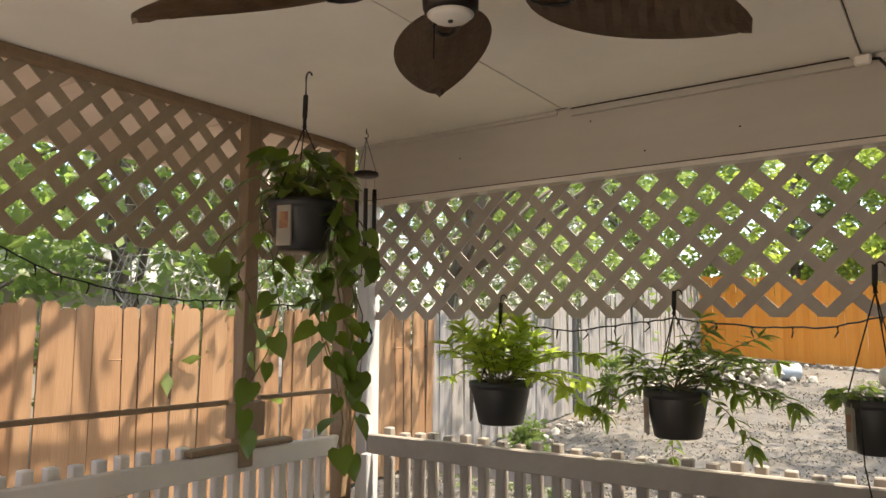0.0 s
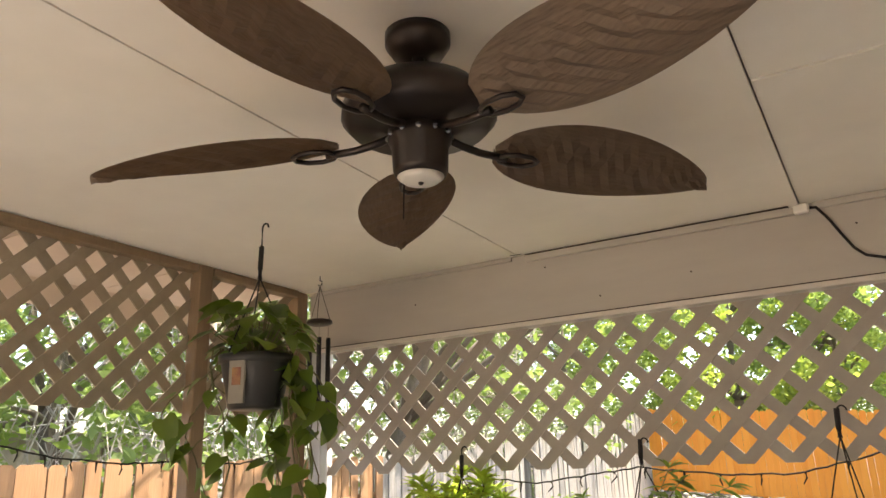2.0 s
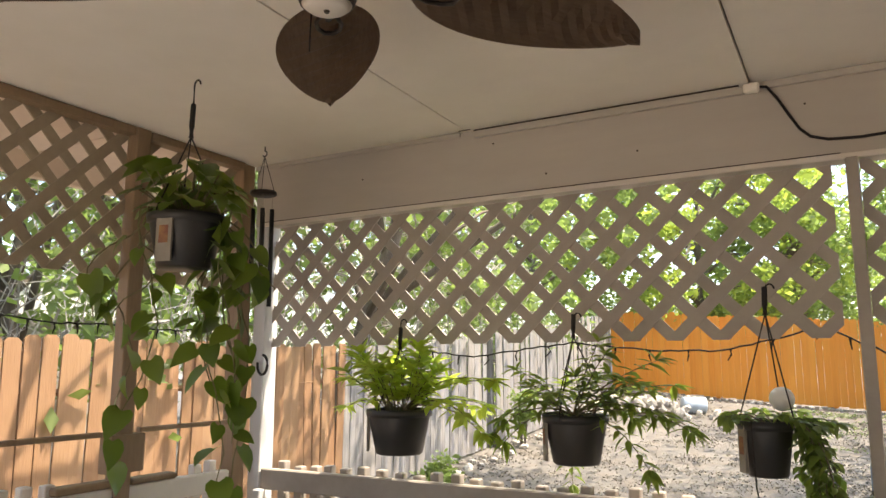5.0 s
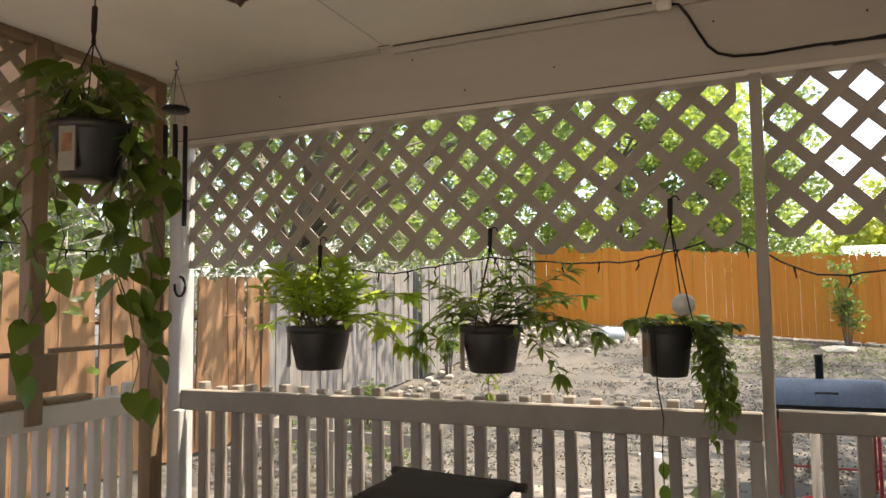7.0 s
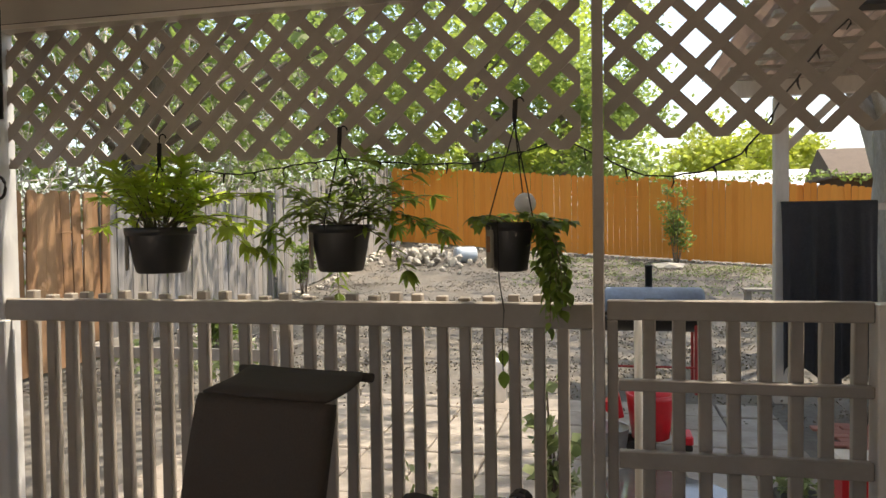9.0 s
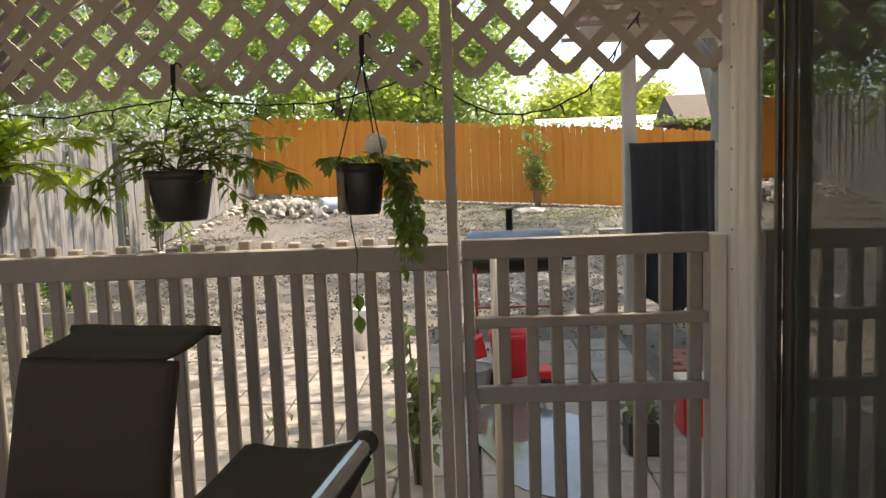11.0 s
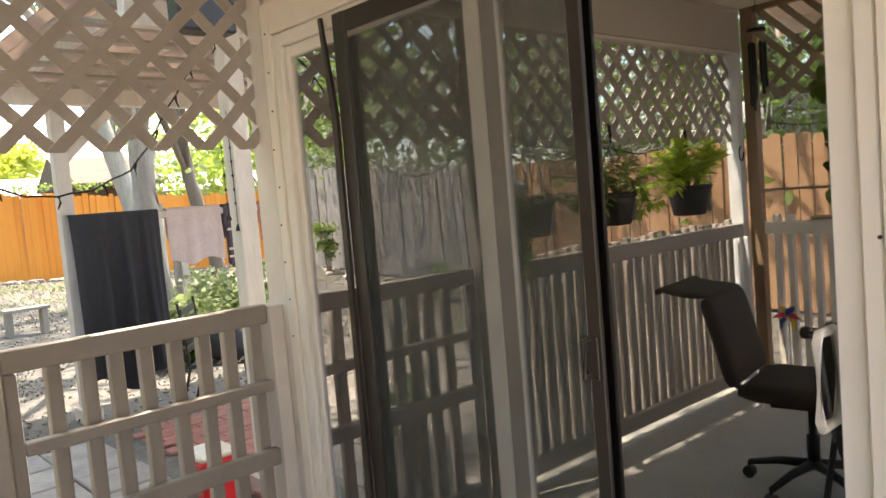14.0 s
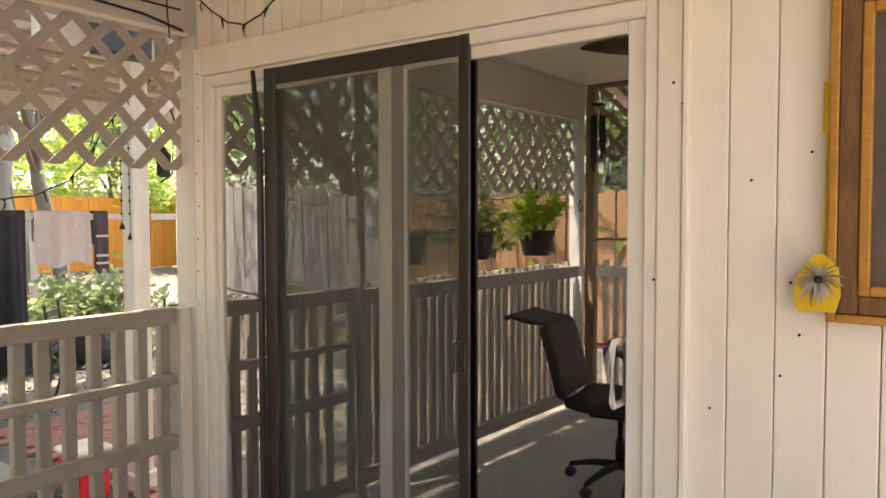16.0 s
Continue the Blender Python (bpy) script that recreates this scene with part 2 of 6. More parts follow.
POTHOS = leaf_material("pothos_leaf", (0.05, 0.105, 0.016), (0.15, 0.21, 0.034), (0.22, 0.32, 0.03), 0.33, True, 0.32)
LIME = leaf_material("lime_leaf", (0.27, 0.41, 0.045), (0.48, 0.58, 0.09), (0.66, 0.8, 0.1), 0.5, True)
OLIVE = leaf_material("olive_leaf", (0.09, 0.165, 0.03), (0.24, 0.31, 0.06), (0.34, 0.46, 0.06), 0.48, True)
DEEP = leaf_material("deep_leaf", (0.075, 0.14, 0.032), (0.2, 0.26, 0.055), (0.3, 0.42, 0.06), 0.45, True)
TREELEAF = leaf_material("tree_leaf", (0.07, 0.115, 0.04), (0.19, 0.25, 0.08), (0.3, 0.42, 0.1), 0.5)
BRIGHTLEAF = leaf_material("bright_tree_leaf", (0.15, 0.23, 0.04), (0.3, 0.37, 0.08), (0.45, 0.56, 0.1), 0.5)
SHRUB = leaf_material("shrub_leaf", (0.13, 0.19, 0.075), (0.27, 0.31, 0.16), (0.28, 0.34, 0.14), 0.42)
YELLOWLEAF = leaf_material("yellow_green_leaf", (0.3, 0.36, 0.05), (0.46, 0.48, 0.08), (0.5, 0.56, 0.08), 0.4)
LITTER = material("leaf_litter", (0.13, 0.112, 0.09), 0.9, scale=9, vary=0.3, by_island=0.9, alt=(0.27, 0.24, 0.195))


# ---- building helpers ----
def world_of(ob):
    return world_of(ob.parent) @ ob.matrix_parent_inverse @ ob.matrix_basis if ob.parent else ob.matrix_basis


def hang(ob, parent):
    ob.parent = parent
    ob.matrix_parent_inverse = world_of(parent).inverted()
    return ob


def finish(bm, name, mat, smooth=False):
    me = bpy.data.meshes.new(name)
    bmesh.ops.recalc_face_normals(bm, faces=bm.faces)
    bm.to_mesh(me)
    bm.free()
    me.materials.append(mat)
    if smooth:
        me.polygons.foreach_set("use_smooth", [True] * len(me.polygons))
    return me


def part(name, bm, mat, parent=None, label="", smooth=False):
    ob = new(name, finish(bm, name, mat, smooth))
    if parent:
        hang(ob, parent)
    return tagged(ob, label)


def piece(name, me, parent, m):
    """A piece that shares its mesh with others."""
    ob = new(name, me)
    ob.matrix_basis = m
    return hang(ob, parent) if parent else ob


def thing(name, at, label, category, group="", kind=""):
    ob = new(name)
    ob.empty_display_size = 0.1
    ob.matrix_basis = Matrix.Translation(at)
    return tagged(ob, label, category, group, kind)


def box(bm, x0, x1, y0, y1, z0, z1, bevel=0.0, m=None):
    vs = bmesh.ops.create_cube(bm, size=1)["verts"]
    for v in vs:
        v.co = Vector(((x0 + x1) / 2 + v.co.x * (x1 - x0), (y0 + y1) / 2 + v.co.y * (y1 - y0), (z0 + z1) / 2 + v.co.z * (z1 - z0)))
        if m:
            v.co = m @ v.co
    if bevel:
        es = {e for v in vs for e in v.link_edges}
        bmesh.ops.bevel(bm, geom=list(es), offset=bevel, segments=1, affect="EDGES")
    return bm


def one_box(x0, x1, y0, y1, z0, z1, bevel=0.004):
    return box(bmesh.new(), x0, x1, y0, y1, z0, z1, bevel)


def lathe(bm, profile, m=None, n=20, cap=True):
    rings = []
    for r, z in profile:
        ring = []
        for i in range(n):
            a = 2 * math.pi * i / n
            co = Vector((r * math.cos(a), r * math.sin(a), z))
            ring.append(bm.verts.new(m @ co if m else co))
        rings.append(ring)
    for a, b in zip(rings, rings[1:]):
        for i in range(n):
            bm.faces.new((a[i], a[(i + 1) % n], b[(i + 1) % n], b[i]))
    if cap:
        bm.faces.new(rings[0])
        bm.faces.new(rings[-1])
    return bm


def tube(bm, points, r, n=6, r2=None):
    """A round tube along points, tapering to r2."""
    points = [Vector(p) for p in points]
    rings = []
    for i, p in enumerate(points):
        d = (points[min(i + 1, len(points) - 1)] - points[max(i - 1, 0)]).normalized()
        q = d.to_track_quat("Z", "Y")
        rr = r + ((r2 if r2 is not None else r) - r) * i / max(1, len(points) - 1)
        rings.append([bm.verts.new(p + q @ Vector((rr * math.cos(2 * math.pi * k / n), rr * math.sin(2 * math.pi * k / n), 0))) for k in range(n)])
    for a, b in zip(rings, rings[1:]):
        for k in range(n):
            bm.faces.new((a[k], a[(k + 1) % n], b[(k + 1) % n], b[k]))
    bm.faces.new(rings[0])
    bm.faces.new(rings[-1])
    return bm


def sag(a, b, drop, n=12):
    a, b = Vector(a), Vector(b)
    return [a.lerp(b, i / n) - Vector((0, 0, drop * 4 * (i / n) * (1 - i / n))) for i in range(n + 1)]


def prism(bm, poly, depth, place):
    """A flat convex outline in (u, v), made thick; place(u, v, d) gives the point."""
    a = [bm.verts.new(place(u, v, 0)) for u, v in poly]
    b = [bm.verts.new(place(u, v, depth)) for u, v in poly]
    bm.faces.new(a)
    bm.faces.new(b[::-1])
    for i in range(len(poly)):
        j = (i + 1) % len(poly)
        bm.faces.new((a[i], b[i], b[j], a[j]))
    return bm


def clip(poly, nu, nv, d):
    """Keep of a convex outline what has nu * u + nv * v <= d."""
    res = []
    for (u0, v0), (u1, v1) in zip(poly, poly[1:] + poly[:1]):
        s0, s1 = nu * u0 + nv * v0 - d, nu * u1 + nv * v1 - d
        if s0 <= 0:
            res.append((u0, v0))
        if s0 * s1 < 0:
            k = s0 / (s0 - s1)
            res.append((u0 + (u1 - u0) * k, v0 + (v1 - v0) * k))
    return res


def rand(a, b):
    return random.uniform(a, b)


def lattice(panel, u0, u1, v0, v1, place, mat, tip, pitch=0.15, w=0.041, right=None, rise=0.002):
    """Crossed slats at 45 degrees between u0..u1 and v0..v1. The lower edge is scalloped, with one tip at u = tip; right: the column at which the right end is scalloped too."""
    h, s = w / 2, math.sqrt(0.5)
    vc = v0 + rise
    n = int((u1 - u0 + v1 - v0) / pitch) + 3
    for sign in (1, -1):
        for k in range(-n, n + 1):
            c = tip + pitch * k
            L = 8.0
            poly = [(c - sign * L * s + h * s, vc - L * s - h * s * sign), (c + sign * L * s + h * s, vc + L * s - h * s * sign),
                    (c + sign * L * s - h * s, vc + L * s + h * s * sign), (c - sign * L * s - h * s, vc - L * s + h * s * sign)]
            poly = clip(poly, -sign * s, -s, -(sign * s * c + s * vc) + h)
            if right is not None:
                poly = clip(poly, s, sign * s, s * right + sign * s * (vc + sign * (right - c)) + h)
            for cut in ((0, -1, -v0), (0, 1, v1), (1, 0, u1), (-1, 0, -u0)):
                poly = clip(poly, *cut) if poly else poly
            if len(poly) < 3:
                continue
            area = abs(sum(a[0] * b[1] - a[1] * b[0] for a, b in zip(poly, poly[1:] + poly[:1]))) / 2
            if area < 0.0006:
                continue
            off = 0.0 if sign > 0 else 0.0075
            bm = bmesh.new()
            prism(bm, poly, 0.0065, lambda u, v, d: place(u, v, d + off))
            part("slat", bm, mat, panel)


# ---- the porch ----
NY, WX, HX, CZ, BZ = 3.66, -2.232, 1.2, 2.497, 2.203

part("floor", one_box(WX - 0.1, HX + 0.02, 0.1, NY + 0.12, -0.14, 0.0), CONCRETE)
tagged(bpy.data.objects["floor"], "grey worn concrete porch floor", "floor", kind="structure")
# unseen slab behind the camera, added to throw light up at the ceiling
tagged(part("bounce_slab", one_box(WX - 0.1, HX + 0.02, -5.0, 0.096, -0.14, -0.004), PALESLAB), "unseen pale slab added to bounce sunlight into the porch", "paving", kind="structure")
bm = bmesh.new()
SA, SB = (lambda y: -1.085 - 0.016 * (y - 3.63)), (lambda y: -0.012 - 0.004 * (y - 3.66))
PY = 0.1
for poly in ([(WX - 0.1, PY), (SA(PY) - 0.003, PY), (SA(NY) - 0.003, NY), (WX - 0.1, NY)], [(SA(PY) + 0.003, PY), (SB(PY) - 0.004, PY), (SB(NY) - 0.004, NY), (SA(NY) + 0.003, NY)],
             [(SB(2.63) + 0.004, 2.63), (HX, 2.63), (HX, NY), (SB(NY) + 0.004, NY)], [(SB(PY) + 0.004, PY), (HX, PY), (HX, 2.618), (SB(2.618) + 0.004, 2.618)]):
    prism(bm, poly, 0.02, lambda u, v, d: Vector((u, v, CZ + d)))
prism(bm, [(SB(PY) - 0.03, PY), (SB(PY) + 0.0, PY), (SB(NY) + 0.0, NY - 0.02), (SB(NY) - 0.03, NY - 0.02)], -0.012, lambda u, v, d: Vector((u, v, CZ - 0.001 + d)))
ceiling = tagged(part("ceiling", bm, CEIL), "cream painted panel ceiling with dark seams", "ceiling", kind="structure")
roof = tagged(part("roof", one_box(WX - 0.75, HX + 0.3, 0.05, NY + 0.095, CZ + 0.05, CZ + 0.12), TIN), "porch roof deck over the ceiling", "roof", kind="structure")
bm = bmesh.new()
for i in range(5):
    box(bm, WX - 0.72, WX - 0.11, 0.3 + i * 0.68, 0.3 + i * 0.68 + 0.67, CZ + 0.01, CZ + 0.03)
tagged(part("soffit", bm, SOFFIT), "pinkish painted soffit boards outside the lattice", "soffit", kind="structure")
part("fascia", one_box(WX - 0.76, WX - 0.72, 0.05, NY + 0.095, CZ - 0.1, CZ + 0.12), SOFFIT)
tagged(bpy.data.objects["fascia"], "painted fascia board at the roof edge", "fascia", kind="structure")

# added wall, never in view: cuts sky light from the south, tone sets the fill
ws = thing("wall_south", (-1.5, -5.1, -0.15), "unseen plain wall added to block the southern sky", "wall", kind="structure")
part("wall_face", one_box(-5.2, 4.7, -5.2, -5.02, -0.2, 4.4, 0.004), HOUSEG, ws)

# header beam over the north side
beam = thing("header_beam", (-0.5, NY, BZ), "greige painted header beam under the ceiling", "beam", kind="structure")
part("beam_face", one_box(WX + 0.02, HX + 0.05, NY, NY + 0.09, BZ, CZ + 0.045, 0.003), BEAM, beam)
part("moulding", one_box(WX + 0.02, -1.115, NY - 0.012, NY, CZ - 0.02, CZ - 0.001, 0.002), BEAM, beam)
part("moulding", one_box(-1.05, -0.03, NY - 0.018, NY, CZ - 0.034, CZ - 0.007, 0.002), BEAM, beam)
part("moulding", one_box(0.03, HX, NY - 0.014, NY, CZ - 0.026, CZ - 0.002, 0.002), BEAM, beam)
part("lip", one_box(WX + 0.06, HX, NY - 0.012, NY, BZ - 0.004, BZ + 0.014, 0.002), WHITE, beam)
part("dark_crack", one_box(-1.05, -0.03, NY - 0.016, NY - 0.002, CZ - 0.0065, CZ - 0.001, 0.0), DARKHOLE, beam)
part("dark_crack", one_box(-1.112, -1.06, NY - 0.03, NY - 0.024, CZ - 0.002, CZ - 0.0005, 0.0), DARKHOLE, beam)
part("lip_gap", one_box(WX + 0.06, 0.24, NY - 0.004, NY - 0.0005, BZ + 0.015, BZ + 0.019, 0.0), DARKHOLE, beam)

# corner column and posts
col = thing("corner_column", (-2.17, NY + 0.02, 0), "white painted corner column beside a brown post", "column", kind="structure")
part("column_board", one_box(-2.205, -2.135, NY, NY + 0.09, 0, BZ, 0.004), BLUEPOST, col)
part("brown_post", one_box(WX - 0.06, WX + 0.012, NY - 0.08, NY - 0.005, 0, CZ, 0.004), BROWN, col)
wp = thing("west_post", (WX, 3.0, 1.1), "brown stained post between lattice panels", "post", kind="structure")
part("post_board", one_box(WX - 0.03, WX + 0.03, 2.965, 3.035, 1.04, CZ, 0.004), BROWN, wp)
part("cleat", one_box(WX - 0.02, WX + 0.045, 2.925, 3.08, 1.16, 1.3, 0.004), BROWN, wp)
part("top_plate", one_box(WX - 0.03, WX + 0.03, 0.3, 2.96, CZ - 0.035, CZ - 0.002, 0.003), BROWN, wp)
part("top_plate", one_box(WX - 0.03, WX + 0.03, 3.04, NY - 0.09, CZ - 0.035, CZ - 0.002, 0.003), BROWN, wp)
part("cross_bar", one_box(WX - 0.02, WX + 0.005, 3.085, NY - 0.085, 1.3, 1.318, 0.002), BROWN, wp)
bm = bmesh.new()
box(bm, WX - 0.02, WX + 0.005, 0.95, 2.92, 1.293, 1.312, 0.002)
part("cross_bar", bm, BROWN, wp)
wp2 = thing("west_post", (WX, 0.9, 1.1), "brown stained post between lattice panels", "post", kind="structure")
part("post_board", one_box(WX - 0.03, WX + 0.03, 0.87, 0.94, 1.04, CZ - 0.04, 0.004), BROWN, wp2)

np_ = thing("gate_post", (0.295, NY, 0), "grey painted post beside the gate", "post", kind="structure")
part("post_board", one_box(0.25, 0.2875, NY - 0.04, NY - 0.002, 0, BZ - 0.006, 0.004), GREIGE, np_)
part("hinge_board", one_box(0.204, 0.246, NY + 0.0, NY + 0.036, 0, 1.013, 0.004), GREIGE, np_)
gj = thing("latch_post", (1.17, NY, 0), "white painted latch post by the house corner", "post", kind="structure")
part("latch_board", one_box(1.128, 1.182, NY - 0.03, NY + 0.06, 0, 1.112, 0.004), WHITE, gj)
part("casing_board", one_box(1.184, 1.232, NY - 0.06, NY + 0.07, 0, BZ - 0.006, 0.004), WHITE, gj)

# lattice panels
la = thing("lattice_panel", (-0.95, NY + 0.03, 1.66), "greige painted diagonal lattice panel with scalloped edge", "lattice", "lattice panels")
lattice(la, -2.13, 0.21, 1.641, BZ - 0.004, lambda u, v, d: Vector((u, NY + 0.045 + d, v)), GREIGE, 0.1425, 0.1505, right=0.2175)
lb = thing("lattice_panel", (0.75, NY + 0.03, 1.66), "greige painted diagonal lattice panel above the gate", "lattice", "lattice panels")
lattice(lb, 0.29, 1.182, 1.664, BZ - 0.004, lambda u, v, d: Vector((u, NY + 0.02 + d, v)), GREIGE, 0.358, 0.1555, w=0.038)
lc = thing("lattice_panel", (WX, 1.2, 1.93), "tan diagonal lattice panel under the ceiling, paint toned as backlit", "lattice", "lattice panels")
lattice(lc, 0.945, 2.96, 1.895, CZ - 0.036, lambda u, v, d: Vector((WX - 0.012 - d, u, v)), TAN, 2.08, 0.149)
ld = thing("lattice_panel", (WX, 3.3, 1.93), "narrow tan lattice panel beside the column, paint toned as backlit", "lattice", "lattice panels")
lattice(ld, 3.04, 3.575, 1.895, CZ - 0.036, lambda u, v, d: Vector((WX - 0.012 - d, u, v)), TAN, 2.08, 0.149)

# railings
r1 = thing("porch_railing", (-0.95, NY, 0), "greige painted wooden railing with square balusters", "railing", "porch railings")
part("top_rail", one_box(-2.13, 0.249, NY, NY + 0.038, 1.015, 1.105, 0.005), GREIGEDIM, r1)
part("bottom_rail", one_box(-2.13, 0.202, NY, NY + 0.038, 0.07, 0.155, 0.005), GREIGEDIM, r1)
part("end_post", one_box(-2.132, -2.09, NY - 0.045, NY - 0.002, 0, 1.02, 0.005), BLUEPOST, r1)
balusters = [finish(one_box(-0.0205, 0.0205, 0, 0.04, 0.05, 1.118 + 0.006 * k, 0.004), "baluster", GREIGEDIM) for k in range(4)]
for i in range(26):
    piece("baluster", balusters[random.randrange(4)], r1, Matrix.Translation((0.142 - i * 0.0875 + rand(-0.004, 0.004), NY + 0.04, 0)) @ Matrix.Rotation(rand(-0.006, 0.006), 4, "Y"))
r2 = thing("porch_railing", (WX, 0.5, 0), "pale painted wooden railing along the fence side", "railing", "porch railings")
part("top_rail", one_box(WX - 0.02, WX + 0.018, 0.3, NY - 0.1, 1.02, 1.105, 0.005), WHITE, r2)
part("bottom_rail", one_box(WX - 0.02, WX + 0.018, 0.3, NY - 0.1, 0.07, 0.155, 0.005), WHITE, r2)
wbal = [finish(one_box(-0.04, 0, -0.0205, 0.0205, 0.05, 1.14 + 0.004 * k, 0.004), "baluster", WHITE) for k in range(3)]
for i in range(38):
    y = 3.5 - i * 0.0838
    piece("baluster", wbal[random.randrange(3)], r2, Matrix.Translation((WX - 0.022, y, -0.04 if 2.75 < y < 3.35 else 0)))
# loose cap boards on the west rail
cb = thing("cap_board", (WX - 0.03, 3.0, 1.105), "broken weathered cap board lying on the rail", "board")
part("board", one_box(WX - 0.045, WX + 0.02, 2.74, 2.98, 1.107, 1.135, 0.006), BROWN, cb)
cb = thing("cap_board", (WX - 0.03, 3.2, 1.105), "short weathered cap board lying on the rail", "board")
part("board", one_box(WX - 0.045, WX + 0.02, 3.05, 3.27, 1.107, 1.13, 0.006), BROWN, cb)

# gate
gate = thing("gate", (0.73, NY, 0), "greige painted wooden gate with three rails, closed", "gate")
part("stile", one_box(0.295, 0.331, NY - 0.012, NY + 0.024, 0.06, 1.048, 0.004), GREIGEDIM, gate)
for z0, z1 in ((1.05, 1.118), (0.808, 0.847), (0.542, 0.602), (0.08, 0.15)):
    part("rail", one_box(0.295 if z0 > 1 else 0.333, 1.126, NY - 0.012, NY + 0.024, z0, z1, 0.004), GREIGEDIM, gate)
gb = finish(one_box(-0.021, 0.021, 0, 0.04, 0.06, 1.06, 0.004), "baluster", GREIGEDIM)
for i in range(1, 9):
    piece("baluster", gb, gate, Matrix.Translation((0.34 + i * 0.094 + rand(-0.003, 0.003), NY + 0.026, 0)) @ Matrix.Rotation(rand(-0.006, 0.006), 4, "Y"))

# ---- the house ----
DY0, DY1, DZ = 1.715, 3.545, 2.03
hw = thing("wall_east", (HX, 0, 0), "cream painted house wall with vertical grooved siding", "wall", kind="structure")
bm = bmesh.new()
box(bm, HX + 0.014, HX + 0.14, -2.6, DY0, 0, CZ)
box(bm, HX + 0.014, HX + 0.14, DY0, DY1, DZ, CZ)
box(bm, HX + 0.014, HX + 0.14, DY1, NY - 0.06, 0, CZ)
part("backing", bm, GROOVE, hw)
plank = finish(one_box(0, 0.014, 0.0012, 0.1078, 0.0, CZ, 0.0025), "siding_plank", SIDING)
y = DY0 - 0.172
while y > -2.6:
    piece("siding_plank", plank, hw, Matrix.Translation((HX, y, 0)))
    y -= 0.109
short = finish(one_box(0, 0.014, 0.0018, 0.0972, DZ + 0.115, CZ, 0.003), "siding_plank", SIDING)
y = NY - 0.16
while y > DY0 - 0.2:
    piece("siding_plank", short, hw, Matrix.Translation((HX, y, 0)))
    y -= 0.099
tr = thing("door_trim", (HX, 2.6, 0), "cream painted flat trim boards round the door", "trim", kind="structure")
part("trim_board", one_box(HX - 0.02, HX - 0.001, DY1 + 0.002, NY - 0.064, 0, DZ + 0.112, 0.003), SIDING, tr)
part("trim_board", one_box(HX - 0.02, HX - 0.001, DY0 - 0.065, DY0 - 0.002, 0, DZ + 0.0, 0.003), SIDING, tr)
part("trim_board", one_box(HX - 0.019, HX - 0.001, DY0 - 0.065, DY1, DZ + 0.002, DZ + 0.112, 0.003), SIDING, tr)
part("corner_strip", one_box(HX - 0.028, HX - 0.001, DY0 - 0.082, DY0 - 0.068, 0, DZ + 0.11, 0.002), SIDING, tr)

# sliding door: frame, fixed and moving panel, screen
door = thing("sliding_door", (HX + 0.04, 2.6, 0), "white vinyl sliding glass door with a dark screen", "door", kind="structure")
part("jamb", one_box(HX - 0.012, HX + 0.1, DY1 - 0.05, DY1, 0, DZ, 0.004), VINYL, door)
part("jamb", one_box(HX - 0.012, HX + 0.1, DY0, DY0 + 0.035, 0, DZ, 0.004), VINYL, door)
part("head", one_box(HX - 0.012, HX + 0.1, DY0 + 0.035, DY1 - 0.05, DZ - 0.045, DZ, 0.004), VINYL, door)
part("sill", one_box(HX - 0.012, HX + 0.1, DY0 + 0.035, DY1 - 0.05, 0, 0.05, 0.004), VINYL, door)
def sash(name, y0, y1, x, wl, wr):
    s = part(name, box(box(box(box(bmesh.new(), x, x + 0.035, y1 - wl, y1, 0.05, DZ - 0.046, 0.003), x, x + 0.035, y0, y0 + wr, 0.05, DZ - 0.046, 0.003),
                          x + 0.001, x + 0.034, y0 + wr, y1 - wl, DZ - 0.085, DZ - 0.046, 0.003), x + 0.001, x + 0.034, y0 + wr, y1 - wl, 0.05, 0.13, 0.003), VINYL, door)
    # the panes sit a degree out of square with the wall
    c = Matrix.Translation((x + 0.005, (y0 + y1) / 2, 0)) @ Matrix.Rotation(radians(-1.1), 4, "Z")
    w = (y1 - y0) / 2
    g = part("pane", box(bmesh.new(), -0.002, 0.002, -w + wr - 0.004, w - wl + 0.004, 0.125, DZ - 0.081, 0, c), GLASS, s)
    g.visible_shadow = False
    return s


fixed = sash("fixed_panel", 2.601, DY1 - 0.052, HX + 0.004, 0.03, 0.055)
moving = sash("sliding_panel", DY0 + 0.037, 2.599, HX + 0.004, 0.055, 0.05)
# thin grey cover over the white stile: the shade behind the screen as colour
part("stile_shade", one_box(HX + 0.0022, HX + 0.0036, 2.547, 2.597, 0.06, DZ - 0.05, 0.0), GREYTRIM, moving, "grey strip painting the screen's shade on the stile")
hb = bmesh.new()
for p in ([(0, 0, 0), (-0.035, 0, 0), (-0.045, 0, 0.015), (-0.045, 0, 0.155), (-0.035, 0, 0.17), (0, 0, 0.17)],):
    tube(hb, [Vector((HX + 0.003, DY0 + 0.103, 0.975)) + Vector(v) for v in p], 0.009, 8)
part("pull_handle", hb, VINYL, moving, "white pull handle", True)
# the screen stands ajar across both panels, its frame a little out of true
SX, SY0, SY1, SZ = HX - 0.0168, 2.285, 3.188, 2.018
bm = bmesh.new()
box(bm, SX, SX + 0.014, SY1 - 0.058, SY1, 0.03, SZ, 0.003)
box(bm, SX, SX + 0.014, SY0, SY0 + 0.038, 0.03, SZ, 0.003)
box(bm, SX + 0.001, SX + 0.013, SY0 + 0.038, SY1 - 0.058, SZ - 0.062, SZ - 0.001, 0.003)
box(bm, SX + 0.001, SX + 0.013, SY0 + 0.038, SY1 - 0.058, 0.03, 0.13, 0.003)
screen = part("screen_frame", bm, BRONZE, door, "dark bronze screen frame")
